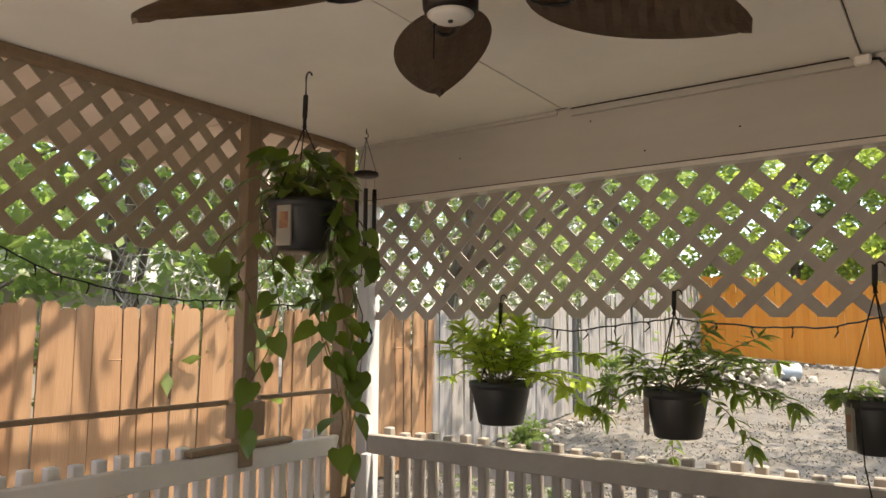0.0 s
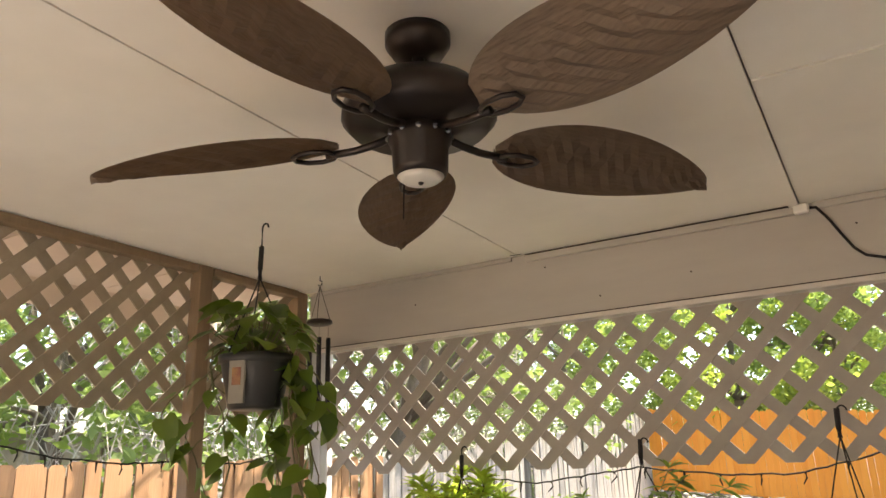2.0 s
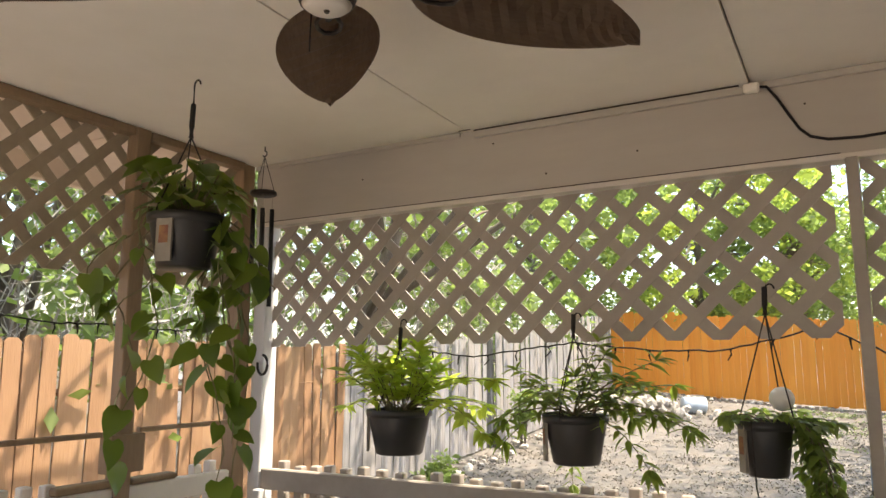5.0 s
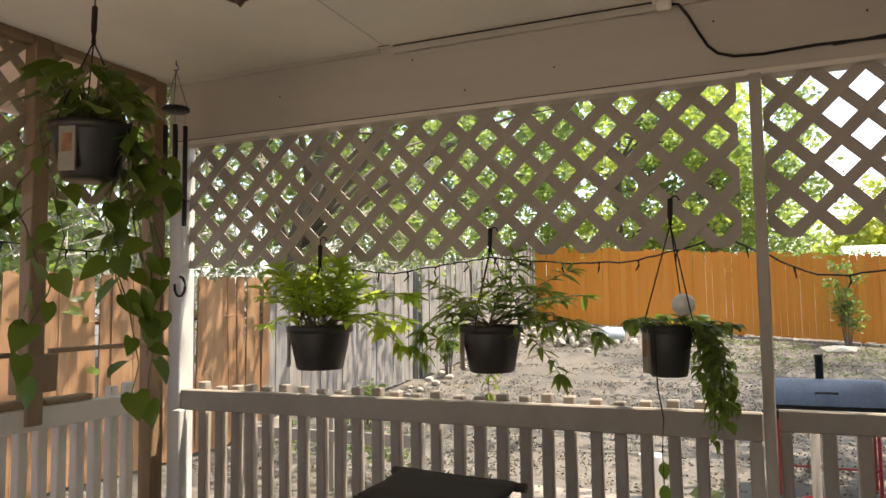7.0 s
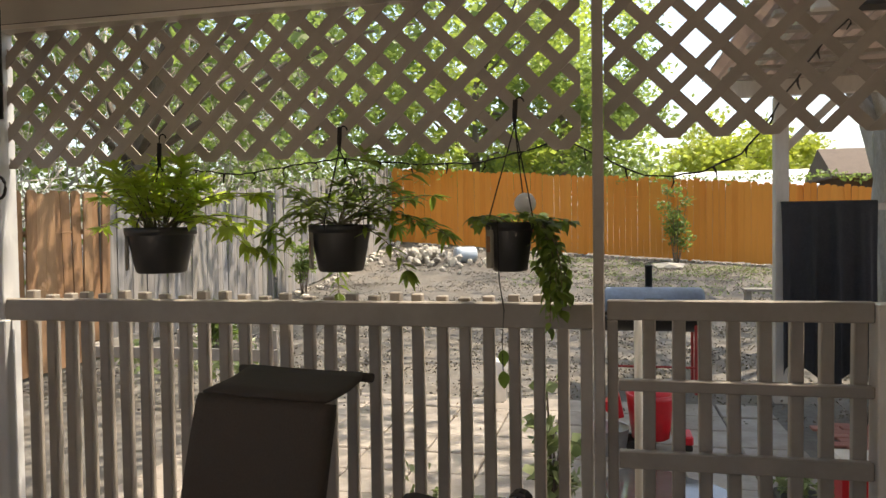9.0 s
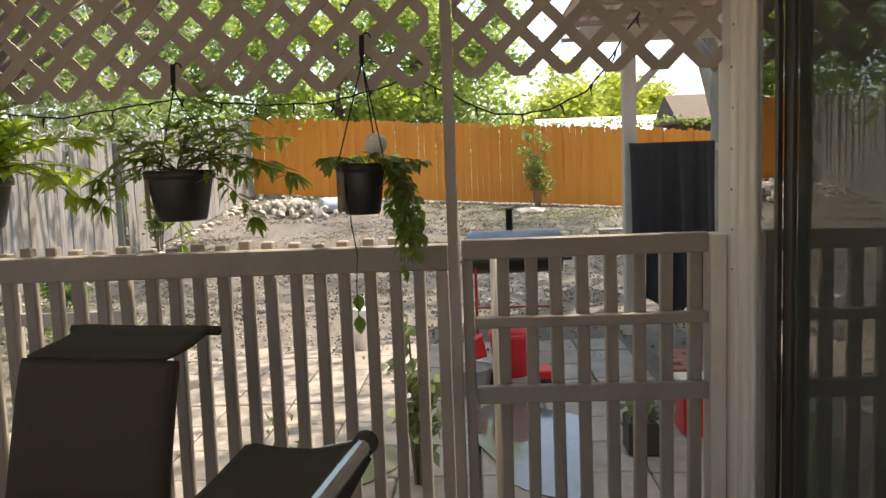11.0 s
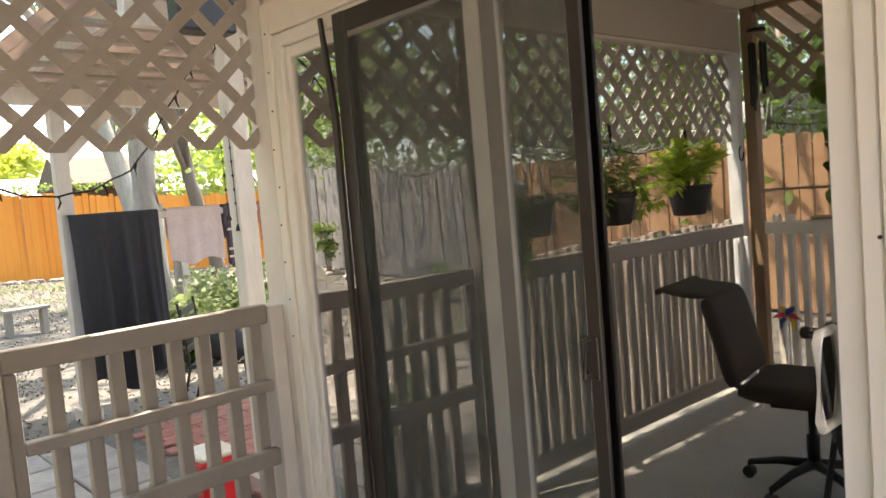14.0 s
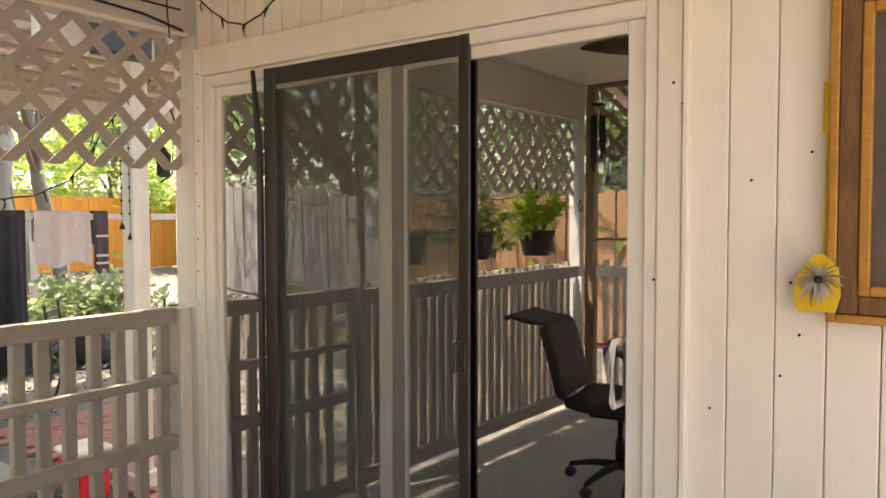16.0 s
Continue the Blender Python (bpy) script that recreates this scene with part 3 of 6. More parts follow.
me_s = part("screen_mesh", one_box(SX + 0.006, SX + 0.0075, SY0 + 0.034, SY1 - 0.054, 0.12, SZ - 0.058, 0), SCREEN, screen)
part("bent_strip", prism(bmesh.new(), [(0.0, 0.03), (0.022, 0.03), (0.024, 1.7), (0.052, SZ - 0.004), (0.04, SZ - 0.002), (0.0, 1.72)], 0.012,
     lambda u, v, d: Vector((SX - 0.014 + d, SY1 + 0.001 + u, v))), BRONZE, screen, "bent dark edge strip")
hb = bmesh.new()
box(hb, SX - 0.006, SX, SY0 + 0.008, SY0 + 0.04, 1.0, 1.1, 0.003)
tube(hb, [Vector((SX - 0.002, SY0 + 0.03 + v[1], 1.0 + v[0])) + Vector((v[2], 0, 0)) for v in ((0.01, 0, 0), (0.01, 0.0, -0.03), (0.095, 0.0, -0.03), (0.095, 0, 0))], 0.006, 6)
part("screen_handle", hb, BRONZE, screen, "dark screen handle")

# plain shell round the rooms that the door opens to, and behind the walker
room = thing("room_shell", (3, 0.5, 0), "dim room behind the glass door", "room", kind="structure")
for v in ((1.36, 4.6, -2.6, -2.55, 0, CZ), (1.36, 4.6, 3.5, 3.56, 0, CZ), (4.6, 4.65, -2.6, 3.56, 0, CZ), (1.36, 4.65, -2.6, 3.56, -0.05, 0.0), (1.36, 4.65, -2.6, 3.56, CZ, CZ + 0.04)):
    part("room_wall", one_box(*v, 0), DARKROOM, room)
nw = thing("wall_house_north", (3, 3.6, 0), "cream painted outer side wall of the house", "wall", kind="structure")
part("wall_face", one_box(1.235, 4.7, 3.57, 3.64, -0.15, CZ + 0.04, 0.004), SIDING, nw)
# ---- the yard ----
def ground(x, y):
    r = max(0.0, y - 7.5)
    z = -0.14 + 0.0056 * r * r if r < 12 else 0.666 + 0.02 * min(r - 12, 30)
    z -= 0.065 * max(-8.0, min(8.0, x)) * min(1.0, r / 11.75)
    return z + 0.04 * max(0.0, min(1.0, (-x - 1.5) / 4))


xs = list(np.linspace(-14, 14, 113))
xs = [-400, -150, -60, -30] + xs + [30, 60, 150, 400]
ys = [-300, -100, -30] + list(np.linspace(-10, 26, 145)) + [40, 80, 200, 600]
bm = bmesh.new()
grid = [[bm.verts.new((x, y, ground(x, y) + (0.018 * noise.noise(Vector((x * 1.3, y * 1.3, 0))) if abs(x) < 14 and -10 < y < 26 else -0.3))) for x in xs] for y in ys]
for a, b in zip(grid, grid[1:]):
    for i in range(len(xs) - 1):
        bm.faces.new((a[i], a[i + 1], b[i + 1], b[i]))
tagged(part("ground", bm, DIRT, smooth=True), "bare dry dirt yard with leaf litter", "ground", kind="structure")


def dog_ear(w, h, t):
    bm = bmesh.new()
    prism(bm, [(0, 0), (w, 0), (w, h - 0.03), (w - 0.03, h), (0.03, h), (0, h - 0.03)], t, lambda u, v, d: Vector((u, d, v)))
    return bm


def fence(name, label, a, b, mat, height=1.83, w=0.14, top=None, lean=0.0, rails=True, tilt=0.012, joint=0.005):
    """Upright boards from a to b, on the ground, with posts and rails behind."""
    a, b = Vector(a), Vector(b)
    run = (b - a).length
    d = (b - a).normalized()
    f = thing(name, (*((a + b) / 2).to_2d(), ground(*((a + b) / 2).to_2d())), label, "fence", "yard fences")
    shapes = [finish(dog_ear(w - joint, height + k * 0.02, 0.018), "fence_board", mat) for k in range(3)]
    ang = math.atan2(d.y, d.x)
    for i in range(int(run / w)):
        p = a + d * (i * w)
        z = ground(p.x, p.y) + 0.02 + (0.03 * random.random())
        piece("fence_board", shapes[random.randrange(3)], f, Matrix.Translation((p.x, p.y, z)) @ Matrix.Rotation(ang, 4, "Z") @ Matrix.Rotation(rand(-tilt, tilt) + lean, 4, "Y") @ Matrix.Rotation(rand(-0.02, 0.02), 4, "X"))
    if rails:
        nrm = Vector((-d.y, d.x, 0))
        k = int(run / 2.4) + 1
        for i in range(k):
            for z in (0.35, 1.45):
                p, q = a + d * (i * 2.4), a + d * min(run, i * 2.4 + 2.38)
                bm = bmesh.new()
                tube(bm, [Vector((p.x, p.y, ground(p.x, p.y) + z)) + nrm * 0.05, Vector((q.x, q.y, ground(q.x, q.y) + z)) + nrm * 0.05], 0.028, 4)
                part("fence_rail", bm, mat, f)
            p = a + d * (i * 2.4)
            part("fence_post", one_box(p.x - 0.045 + nrm.x * 0.12, p.x + 0.045 + nrm.x * 0.12, p.y - 0.045 + nrm.y * 0.12, p.y + 0.045 + nrm.y * 0.12, ground(p.x, p.y) - 0.1, ground(p.x, p.y) + height - 0.05), mat, f)
    return f


fence("board_fence", "sunlit cedar board fence, reddish brown", (-5.3, -5.0, 0), (-5.3, 8.6, 0), CEDAR)
fence("board_fence", "weathered grey board fence", (-5.32, 8.62, 0), (-5.25, 12.6, 0), GREYFENCE, lean=0.02)
fence("board_fence", "pale weathered board fence leaning slightly", (-5.12, 12.68, 0), (-5.0, 19.2, 0), GREYFENCE, height=1.88)
fence("board_fence", "orange stained board fence at the yard's end", (-5.0, 19.25, 0), (12.0, 19.25, 0), ORANGE, height=1.85, tilt=0.003, joint=0.003)

# ---- leaves, plants and trees ----
def leaf_shape(name, mat, length, width, heart=False, fold=0.25, droop=0.15):
    """One leaf along +y from its stalk at the origin, folded along the midrib."""
    rows = [(0.0, 0.04), (0.18, 0.75), (0.42, 1.0), (0.68, 0.72), (0.88, 0.3), (1.0, 0.0)] if not heart else [(-0.1, 0.55), (0.06, 0.92), (0.3, 1.0), (0.58, 0.76), (0.82, 0.34), (1.0, 0.0)]
    bm = bmesh.new()
    left, mid, right = [], [], []
    for t, w in rows:
        z = -droop * length * t * t
        x = w * width / 2
        mid.append(bm.verts.new((0, (max(t, 0.02) if heart else t) * length, z)))
        left.append(bm.verts.new((-x, t * length, z + fold * x)) if w > 0 else mid[-1])
        right.append(bm.verts.new((x, t * length, z + fold * x)) if w > 0 else mid[-1])
    for i in range(len(rows) - 1):
        for side in (left, right):
            f = [mid[i], side[i], side[i + 1], mid[i + 1]]
            f = [v for k, v in enumerate(f) if v not in f[:k]]
            bm.faces.new(f)
    return finish(bm, name, mat, True)


def toward(d, roll=0.0):
    """A turn that takes +y to d, with +z kept as far up as it goes."""
    d = Vector(d).normalized()
    x = d.cross(Vector((0, 0, 1)))
    x = x.normalized() if x.length > 0.05 else Vector((1, 0, 0))
    z = x.cross(d)
    m = Matrix((x, d, z)).transposed().to_4x4()
    return m @ Matrix.Rotation(roll, 4, "Y")


def pot(parent, c, r, top, bottom, label_side):
    x, y = c
    h = top - bottom
    m = Matrix.Translation((x, y, bottom))
    p = part("pot", lathe(bmesh.new(), [(r * 0.66, 0), (r * 0.72, 0.006), (r * 0.94, h * 0.82), (r * 0.94, h * 0.84), (r * 1.02, h * 0.85), (r * 1.03, h), (r * 0.96, h), (r * 0.93, h * 0.86), (r * 0.5, h * 0.84)], m, 28, True), POT, parent, "black plastic nursery pot", True)
    part("soil", lathe(bmesh.new(), [(r * 0.93, h * 0.87), (r * 0.6, h * 0.93), (r * 0.05, h * 0.95)], m, 16), SOIL, p)
    d = Vector(label_side).normalized()
    t = Matrix.Translation(Vector((x, y, bottom + h * 0.5)) + d * (r * 0.93)) @ Matrix.Rotation(math.atan2(d.y, d.x) - math.pi / 2, 4, "Z")
    tag = part("label_card", box(bmesh.new(), -r * 0.22, r * 0.22, -0.002, 0.006, -h * 0.42, h * 0.42, 0.001, t), LABELW, p, "pale plant label card")
    part("label_print", box(bmesh.new(), -r * 0.13, r * 0.13, 0.0065, 0.008, -h * 0.1, h * 0.22, 0, t), LABELR, tag)
    return p


def hanger(parent, c, r, rim, knot, hook_top, arms=3, turn=0.4, grip=0.08):
    """Wires from the rim to a knot, and a black grip with a hook above."""
    x, y = c
    for i in range(arms):
        a = turn + i * 2 * math.pi / arms
        part("hanger_wire", tube(bmesh.new(), [(x + r * math.cos(a), y + r * math.sin(a), rim - 0.02), (x + r * math.cos(a), y + r * math.sin(a), rim + 0.01), (x, y, knot)], 0.0024, 5), WIRE, parent)
    part("hanger_grip", tube(bmesh.new(), [(x, y, knot - 0.004), (x, y, knot + grip * 0.3), (x + 0.003, y, knot + grip)], 0.0085, 8), WIRE, parent, "black hanger grip")
    hk = [Vector((x + 0.003, y, knot + grip)), Vector((x + 0.003, y, hook_top - 0.02))]
    hk += [Vector((x + 0.003 + 0.014 - 0.014 * math.cos(k * 0.5), y, hook_top - 0.02 + 0.018 * math.sin(k * 0.5))) for k in range(1, 7)]
    part("hook", tube(bmesh.new(), hk, 0.003, 6), WIRE, parent)


def sprig(parent, start, way, length, shapes, n, sag_=0.5, spread=1.0, size=(0.8, 1.2), bare=0.25, tuft=5):
    """A stem that leaves the pot along way and sags, with leaves along it and a tuft at its tip."""
    p, d = Vector(start), Vector(way).normalized()
    pts, step = [p.copy()], length / 8
    for i in range(8):
        d = (d + Vector((rand(-0.12, 0.12), rand(-0.12, 0.12), -sag_ / 8))).normalized()
        p = p + d * step
        pts.append(p.copy())
    part("stem", tube(bmesh.new(), pts, 0.0028, 5, 0.0014), STEM, parent)
    for i in range(n + tuft):
        t = 1.0 if i >= n else bare + (1 - bare) * i / max(1, n)
        k = min(7, int(t * 8))
        q = pts[k].lerp(pts[k + 1], min(1, t * 8 - k))
        a = i * 2.4 + rand(-0.4, 0.4)
        side = Vector((math.cos(a), math.sin(a), 0)) * spread
        w = side + (pts[k + 1] - pts[k]).normalized() * (0.9 if i >= n else 0.35) + Vector((0, 0, rand(-0.35, 0.3)))
        piece("leaf", random.choice(shapes), parent, Matrix.Translation(q) @ toward(w, rand(-0.5, 0.5)) @ Matrix.Scale(rand(*size), 4))


def scatter(name, mat, centres, radii, per, size, parent=None, flat=0.7, seed=1):
    """Many small leaves, each a folded quad, round the clump centres."""
    g = np.random.default_rng(seed)
    c = np.repeat(np.array(centres), per, axis=0)
    r = np.repeat(np.array(radii), per)[:, None]
    n = len(c)
    p = c + g.normal(size=(n, 3)) * r * np.array([0.55, 0.55, 0.55 * flat])
    d = g.normal(size=(n, 3)) * np.array([1, 1, 0.6])
    d /= np.linalg.norm(d, axis=1)[:, None]
    s = np.cross(d, g.normal(size=(n, 3)))
    s /= np.linalg.norm(s, axis=1)[:, None]
    L = (size * g.uniform(0.6, 1.3, n))[:, None]
    up = np.cross(d, s)
    v = np.stack([p, p + d * L * 0.5 + s * L * 0.27 + up * L * 0.06, p + d * L, p + d * L * 0.5 - s * L * 0.27 + up * L * 0.06], 1).reshape(-1, 3)
    me = bpy.data.meshes.new(name)
    f = np.arange(n * 4).reshape(-1, 4)
    tri = np.concatenate([f[:, [0, 1, 2]], f[:, [0, 2, 3]]], 1).reshape(-1, 3)
    me.vertices.add(len(v))
    me.vertices.foreach_set("co", v.ravel())
    me.loops.add(len(tri) * 3)
    me.loops.foreach_set("vertex_index", tri.ravel().astype(np.int32))
    me.polygons.add(len(tri))
    me.polygons.foreach_set("loop_start", (np.arange(len(tri)) * 3).astype(np.int32))
    me.polygons.foreach_set("loop_total", np.full(len(tri), 3, np.int32))
    me.update(calc_edges=True)
    me.validate()
    me.materials.append(mat)
    ob = new(name, me)
    return hang(ob, parent) if parent else ob


def tree(x, y, h, spread, label, leaf=TREELEAF, bark=BARK, clumps=34, per=190, size=0.17, trunk=0.16, low=0.42, seed=0, lean=(0, 0), flat=0.8):
    g = random.Random(seed)
    z = ground(x, y)
    t = thing("tree", (x, y, z), label, "tree", "yard trees")
    bm = bmesh.new()
    top = Vector((x + lean[0], y + lean[1], z + h * 0.62))
    base = Vector((x, y, z - 0.1))
    pts = [base.lerp(top, k / 7) + Vector((g.uniform(-0.08, 0.08), g.uniform(-0.08, 0.08), 0)) * min(1, k) for k in range(8)]
    tube(bm, pts, trunk, 10, trunk * 0.5)
    centres, radii = [], []
    for i in range(clumps):
        a, u = i * 2.4 + g.uniform(-0.3, 0.3), g.random()
        rr = spread * math.sqrt(g.uniform(0.08, 1))
        zz = z + h * (low + (1 - low) * u * (1 - 0.45 * (rr / spread) ** 2))
        centres.append((top.x + rr * math.cos(a), top.y + rr * math.sin(a), zz))
        radii.append(spread * g.uniform(0.16, 0.3))
        if i % 2 == 0:
            s = pts[g.randrange(3, 8)]
            e = Vector(centres[-1])
            m = s.lerp(e, 0.5) + Vector((g.uniform(-0.3, 0.3), g.uniform(-0.3, 0.3), g.uniform(0, 0.4)))
            tube(bm, [s, s.lerp(m, 0.6), m, m.lerp(e, 0.5) + Vector((0, 0, 0.1)), e], trunk * 0.33, 5, 0.012)
    part("trunk", bm, bark, t, smooth=True)
    scatter("crown", leaf, centres, radii, per, size, t, flat, seed + 7)
    return t


# ---- ceiling fan ----
FX, FY, FZ = -0.545, 2.04, 2.267
fan = thing("ceiling_fan", (FX, FY, CZ), "dark bronze ceiling fan with five palm leaf blades", "ceiling fan")
mf = Matrix.Translation((FX, FY, 0.022))
part("canopy", lathe(bmesh.new(), [(0.02, 2.42), (0.05, 2.425), (0.066, 2.45), (0.066, CZ - 0.023)], mf, 24), FANMETAL, fan, smooth=True)
part("downrod", lathe(bmesh.new(), [(0.013, 2.385), (0.013, 2.425)], mf, 10), FANMETAL, fan)
part("motor_housing", lathe(bmesh.new(), [(0.06, 2.262), (0.135, 2.266), (0.152, 2.285), (0.15, 2.31), (0.12, 2.345), (0.07, 2.37), (0.03, 2.388)], mf, 32), FANMETAL, fan, smooth=True)
hub = part("switch_housing", lathe(bmesh.new(), [(0.048, 2.168), (0.053, 2.18), (0.055, 2.225), (0.062, 2.24), (0.062, 2.261)], mf, 28), FANMETAL, fan, smooth=True)
part("bottom_cap", lathe(bmesh.new(), [(0.008, 2.156), (0.034, 2.158), (0.045, 2.167)], mf, 24), OPAL, hub, "pale round bottom cap", True)
part("cap_screw", lathe(bmesh.new(), [(0.004, 2.152), (0.006, 2.157)], mf, 8), FANMETAL, hub)
for k in range(12):
    a = k * math.pi / 6
    part("vent_bead", lathe(bmesh.new(), [(0.002, -0.006), (0.006, -0.003), (0.006, 0.003), (0.002, 0.006)], Matrix.Translation((FX + 0.061 * math.cos(a), FY + 0.061 * math.sin(a), 2.27)), 8), CHROME, hub)
part("pull_chain", tube(bmesh.new(), [(FX - 0.05, FY + 0.02, 2.222), (FX - 0.054, FY + 0.022, 2.172), (FX - 0.055, FY + 0.022, 2.122)], 0.0016, 5), FANMETAL, fan)
bm = bmesh.new()
NR, NW = 26, 8
rows_ = []
for i in range(NR + 1):
    t = i / NR
    half = 0.122 * (math.sin(math.pi * min(1, t ** 0.8)) ** 0.62) * (1 - 0.12 * t) + 0.004
    if t > 0.985:
        half = 0.004
    row = []
    for j in range(NW + 1):
        u = (j / NW) * 2 - 1
        rib = 0.0045 * (1 - u * u) * math.sin(60 * (t - 0.18 * abs(u)))
        row.append(bm.verts.new((0.165 + 0.55 * t, u * half, rib * (1 - 0.3 * abs(u)) + 0.012 * abs(u) - 0.012 * t * t)))
    rows_.append(row)
for a, b in zip(rows_, rows_[1:]):
    for j in range(NW):
        bm.faces.new((a[j], a[j + 1], b[j + 1], b[j]))
geo_ = bmesh.ops.solidify(bm, geom=list(bm.faces), thickness=0.006)
blade_me = finish(bm, "blade", FANBLADE, False)
bm = bmesh.new()
tube(bm, [(0.055, 0, 0.012), (0.09, 0, 0.0), (0.13, 0, -0.008), (0.19, 0, -0.012)], 0.008, 8)
tube(bm, [(0.17 + 0.045 - 0.045 * math.cos(k * 0.7), 0.026 * math.sin(k * 0.7), -0.012) for k in range(10)], 0.005, 6)
iron_me = finish(bm, "blade_iron", FANMETAL, True)
for k in range(5):
    m = Matrix.Translation((FX, FY, FZ)) @ Matrix.Rotation(radians(55 + 72 * k), 4, "Z")
    piece("blade", blade_me, fan, m @ Matrix.Rotation(radians(-12), 4, "X"))
    piece("blade_iron", iron_me, fan, m)

# ---- hanging pothos ----
pothos_leaves = [leaf_shape("leaf", POTHOS, 0.082, 0.068, True, f, d) for f, d in ((0.2, 0.25), (0.35, 0.4), (0.1, 0.15))]
PX, PYY = -1.605, 2.7
pp = thing("pothos_plant", (PX, PYY, 1.855), "trailing green pothos in a black hanging pot", "hanging plant", "hanging plants")
pot(pp, (PX, PYY), 0.118, 2.025, 1.855, (0.25, -0.97, 0))
hanger(pp, (PX, PYY), 0.118, 2.02, 2.29, CZ - 0.015, 3, 2.6, 0.11)
for i in range(64):
    a = i * 2.4
    r = rand(0.03, 0.16)
    tip = Vector((PX + r * math.cos(a), PYY + r * math.sin(a), rand(2.04, 2.18)))
    part("stem", tube(bmesh.new(), [(PX + 0.3 * r * math.cos(a), PYY + 0.3 * r * math.sin(a), 2.03), tip], 0.002, 4), STEM, pp)
    piece("leaf", random.choice(pothos_leaves), pp, Matrix.Translation(tip) @ toward((math.cos(a), math.sin(a), rand(-0.7, 0.2)), rand(-0.6, 0.6)) @ Matrix.Scale(rand(0.75, 1.2), 4))
# vines: where each one ends relative to the pot (along the view's left-right, up), and how many leaves it has
ACROSS = Vector((0.74, 0.67, 0))
for end, low, n, gap in ((-0.28, 1.7, 6, 0.02), (-0.22, 1.46, 6, 0.35), (-0.1, 1.26, 8, 0.3), (0.02, 1.5, 7, 0.0), (0.1, 1.2, 11, 0.0), (0.15, 1.32, 9, 0.0), (0.2, 1.45, 8, 0.0), (0.05, 1.55, 5, 0.0),
                         (0.24, 1.66, 7, 0.0), (0.13, 1.17, 8, 0.1), (0.2, 1.78, 7, 0.0), (-0.14, 1.72, 4, 0.0), (0.26, 1.8, 6, 0.0)):
    s = Vector((PX, PYY, 2.05)) + ACROSS * (0.1 if end > 0 else -0.11) + Vector((rand(-0.04, 0.04), rand(-0.04, 0.04), 0))
    e = Vector((PX, PYY, low)) + ACROSS * end + Vector((rand(-0.05, 0.05), rand(-0.05, 0.05), 0))
    pts = []
    for k in range(11):
        t = k / 10
        q = s.lerp(e, t)
        q.z = 2.05 + (low - 2.05) * t ** 1.1
        q += ACROSS * (0.05 * math.sin(t * 7 + end * 20)) * (1 if end < 0 else 0.4) + Vector((rand(-0.012, 0.012), rand(-0.012, 0.012), 0))
        pts.append(q)
    part("vine", tube(bmesh.new(), pts, 0.0034, 5, 0.002), STEM, pp)
    for i in range(n):
        t = gap + (1 - gap) * (i + 0.6) / n
        k = min(9, int(t * 10))
        q = pts[k].lerp(pts[k + 1], t * 10 - k)
        w = ACROSS * rand(-1, 1) + Vector((rand(-0.3, 0.7), rand(-0.9, 0.1), rand(-1.3, -0.1)))
        w.normalize()
        st = q + w * rand(0.015, 0.04)
        piece("leaf", random.choice(pothos_leaves), pp, Matrix.Translation(st) @ toward(w, rand(-1.0, 1.0)) @ Matrix.Scale(rand(0.7, 1.25), 4))

# ---- wind chime ----
wx, wy = -1.95, 3.42
wc = thing("wind_chime", (wx, wy, CZ), "dark wood and metal wind chime on a ceiling hook", "wind chime")
part("cup_hook", tube(bmesh.new(), [(wx, wy, CZ), (wx, wy, CZ - 0.02)] + [(wx + 0.012 * math.sin(k * 0.6), wy, CZ - 0.032 + 0.012 * math.cos(k * 0.6)) for k in range(8)], 0.0025, 6), WIRE, wc)
part("top_disc", lathe(bmesh.new(), [(0.05, 2.278), (0.058, 2.284), (0.056, 2.296), (0.01, 2.3)], Matrix.Translation((wx, wy, 0)), 24), FANMETAL, wc, smooth=True)
for k in range(3):
    a = k * 2.1 + 0.4
    part("cord", tube(bmesh.new(), [(wx + 0.05 * math.cos(a), wy + 0.05 * math.sin(a), 2.29), (wx, wy, CZ - 0.045)], 0.0014, 4), WIRE, wc)
for k in range(6):
    a = k * math.pi / 3 + 0.2
    q = Vector((wx + 0.045 * math.cos(a), wy + 0.045 * math.sin(a), 0))
    ch = part("chime_tube", lathe(bmesh.new(), [(0.0095, 1.8 + 0.035 * k), (0.0095, 2.215)], Matrix.Translation(q), 12), DARKSTEEL, wc, smooth=True)
    part("thread", tube(bmesh.new(), [q + Vector((0, 0, 2.21)), q + Vector((0, 0, 2.285))], 0.001, 4), GREYTRIM, ch)

# ---- three pots hanging along the lattice ----
HY = 3.58
lime = [leaf_shape("leaf", LIME, 0.076, 0.027, False, 0.3, d) for d in (0.0, 0.2, 0.4)]
olive = [leaf_shape("leaf", OLIVE, 0.07, 0.021, False, 0.3, d) for d in (0.1, 0.3, 0.5)]
deep = [leaf_shape("leaf", DEEP, 0.05, 0.031, False, 0.3, d) for d in (0.15, 0.4, 0.6)]
h1 = thing("hanging_plant", (-1.35, HY, 1.23), "lime green bushy plant in a black hanging pot", "hanging plant", "hanging plants")
pot(h1, (-1.35, HY), 0.127, 1.388, 1.217, (-0.85, -0.5, 0))
hanger(h1, (-1.35, HY), 0.125, 1.39, 1.625, 1.74)
for i in range(30):
    a = i * 2.4
    k = rand(0.15, 1.0)
    sprig(h1, (-1.35 + 0.05 * math.cos(a), HY + 0.05 * math.sin(a), 1.38), (k * math.cos(a), k * 0.7 * math.sin(a), 1.0), rand(0.16, 0.26), lime, 14, 0.3, 1.0, (0.7, 1.1), 0.25, 8)
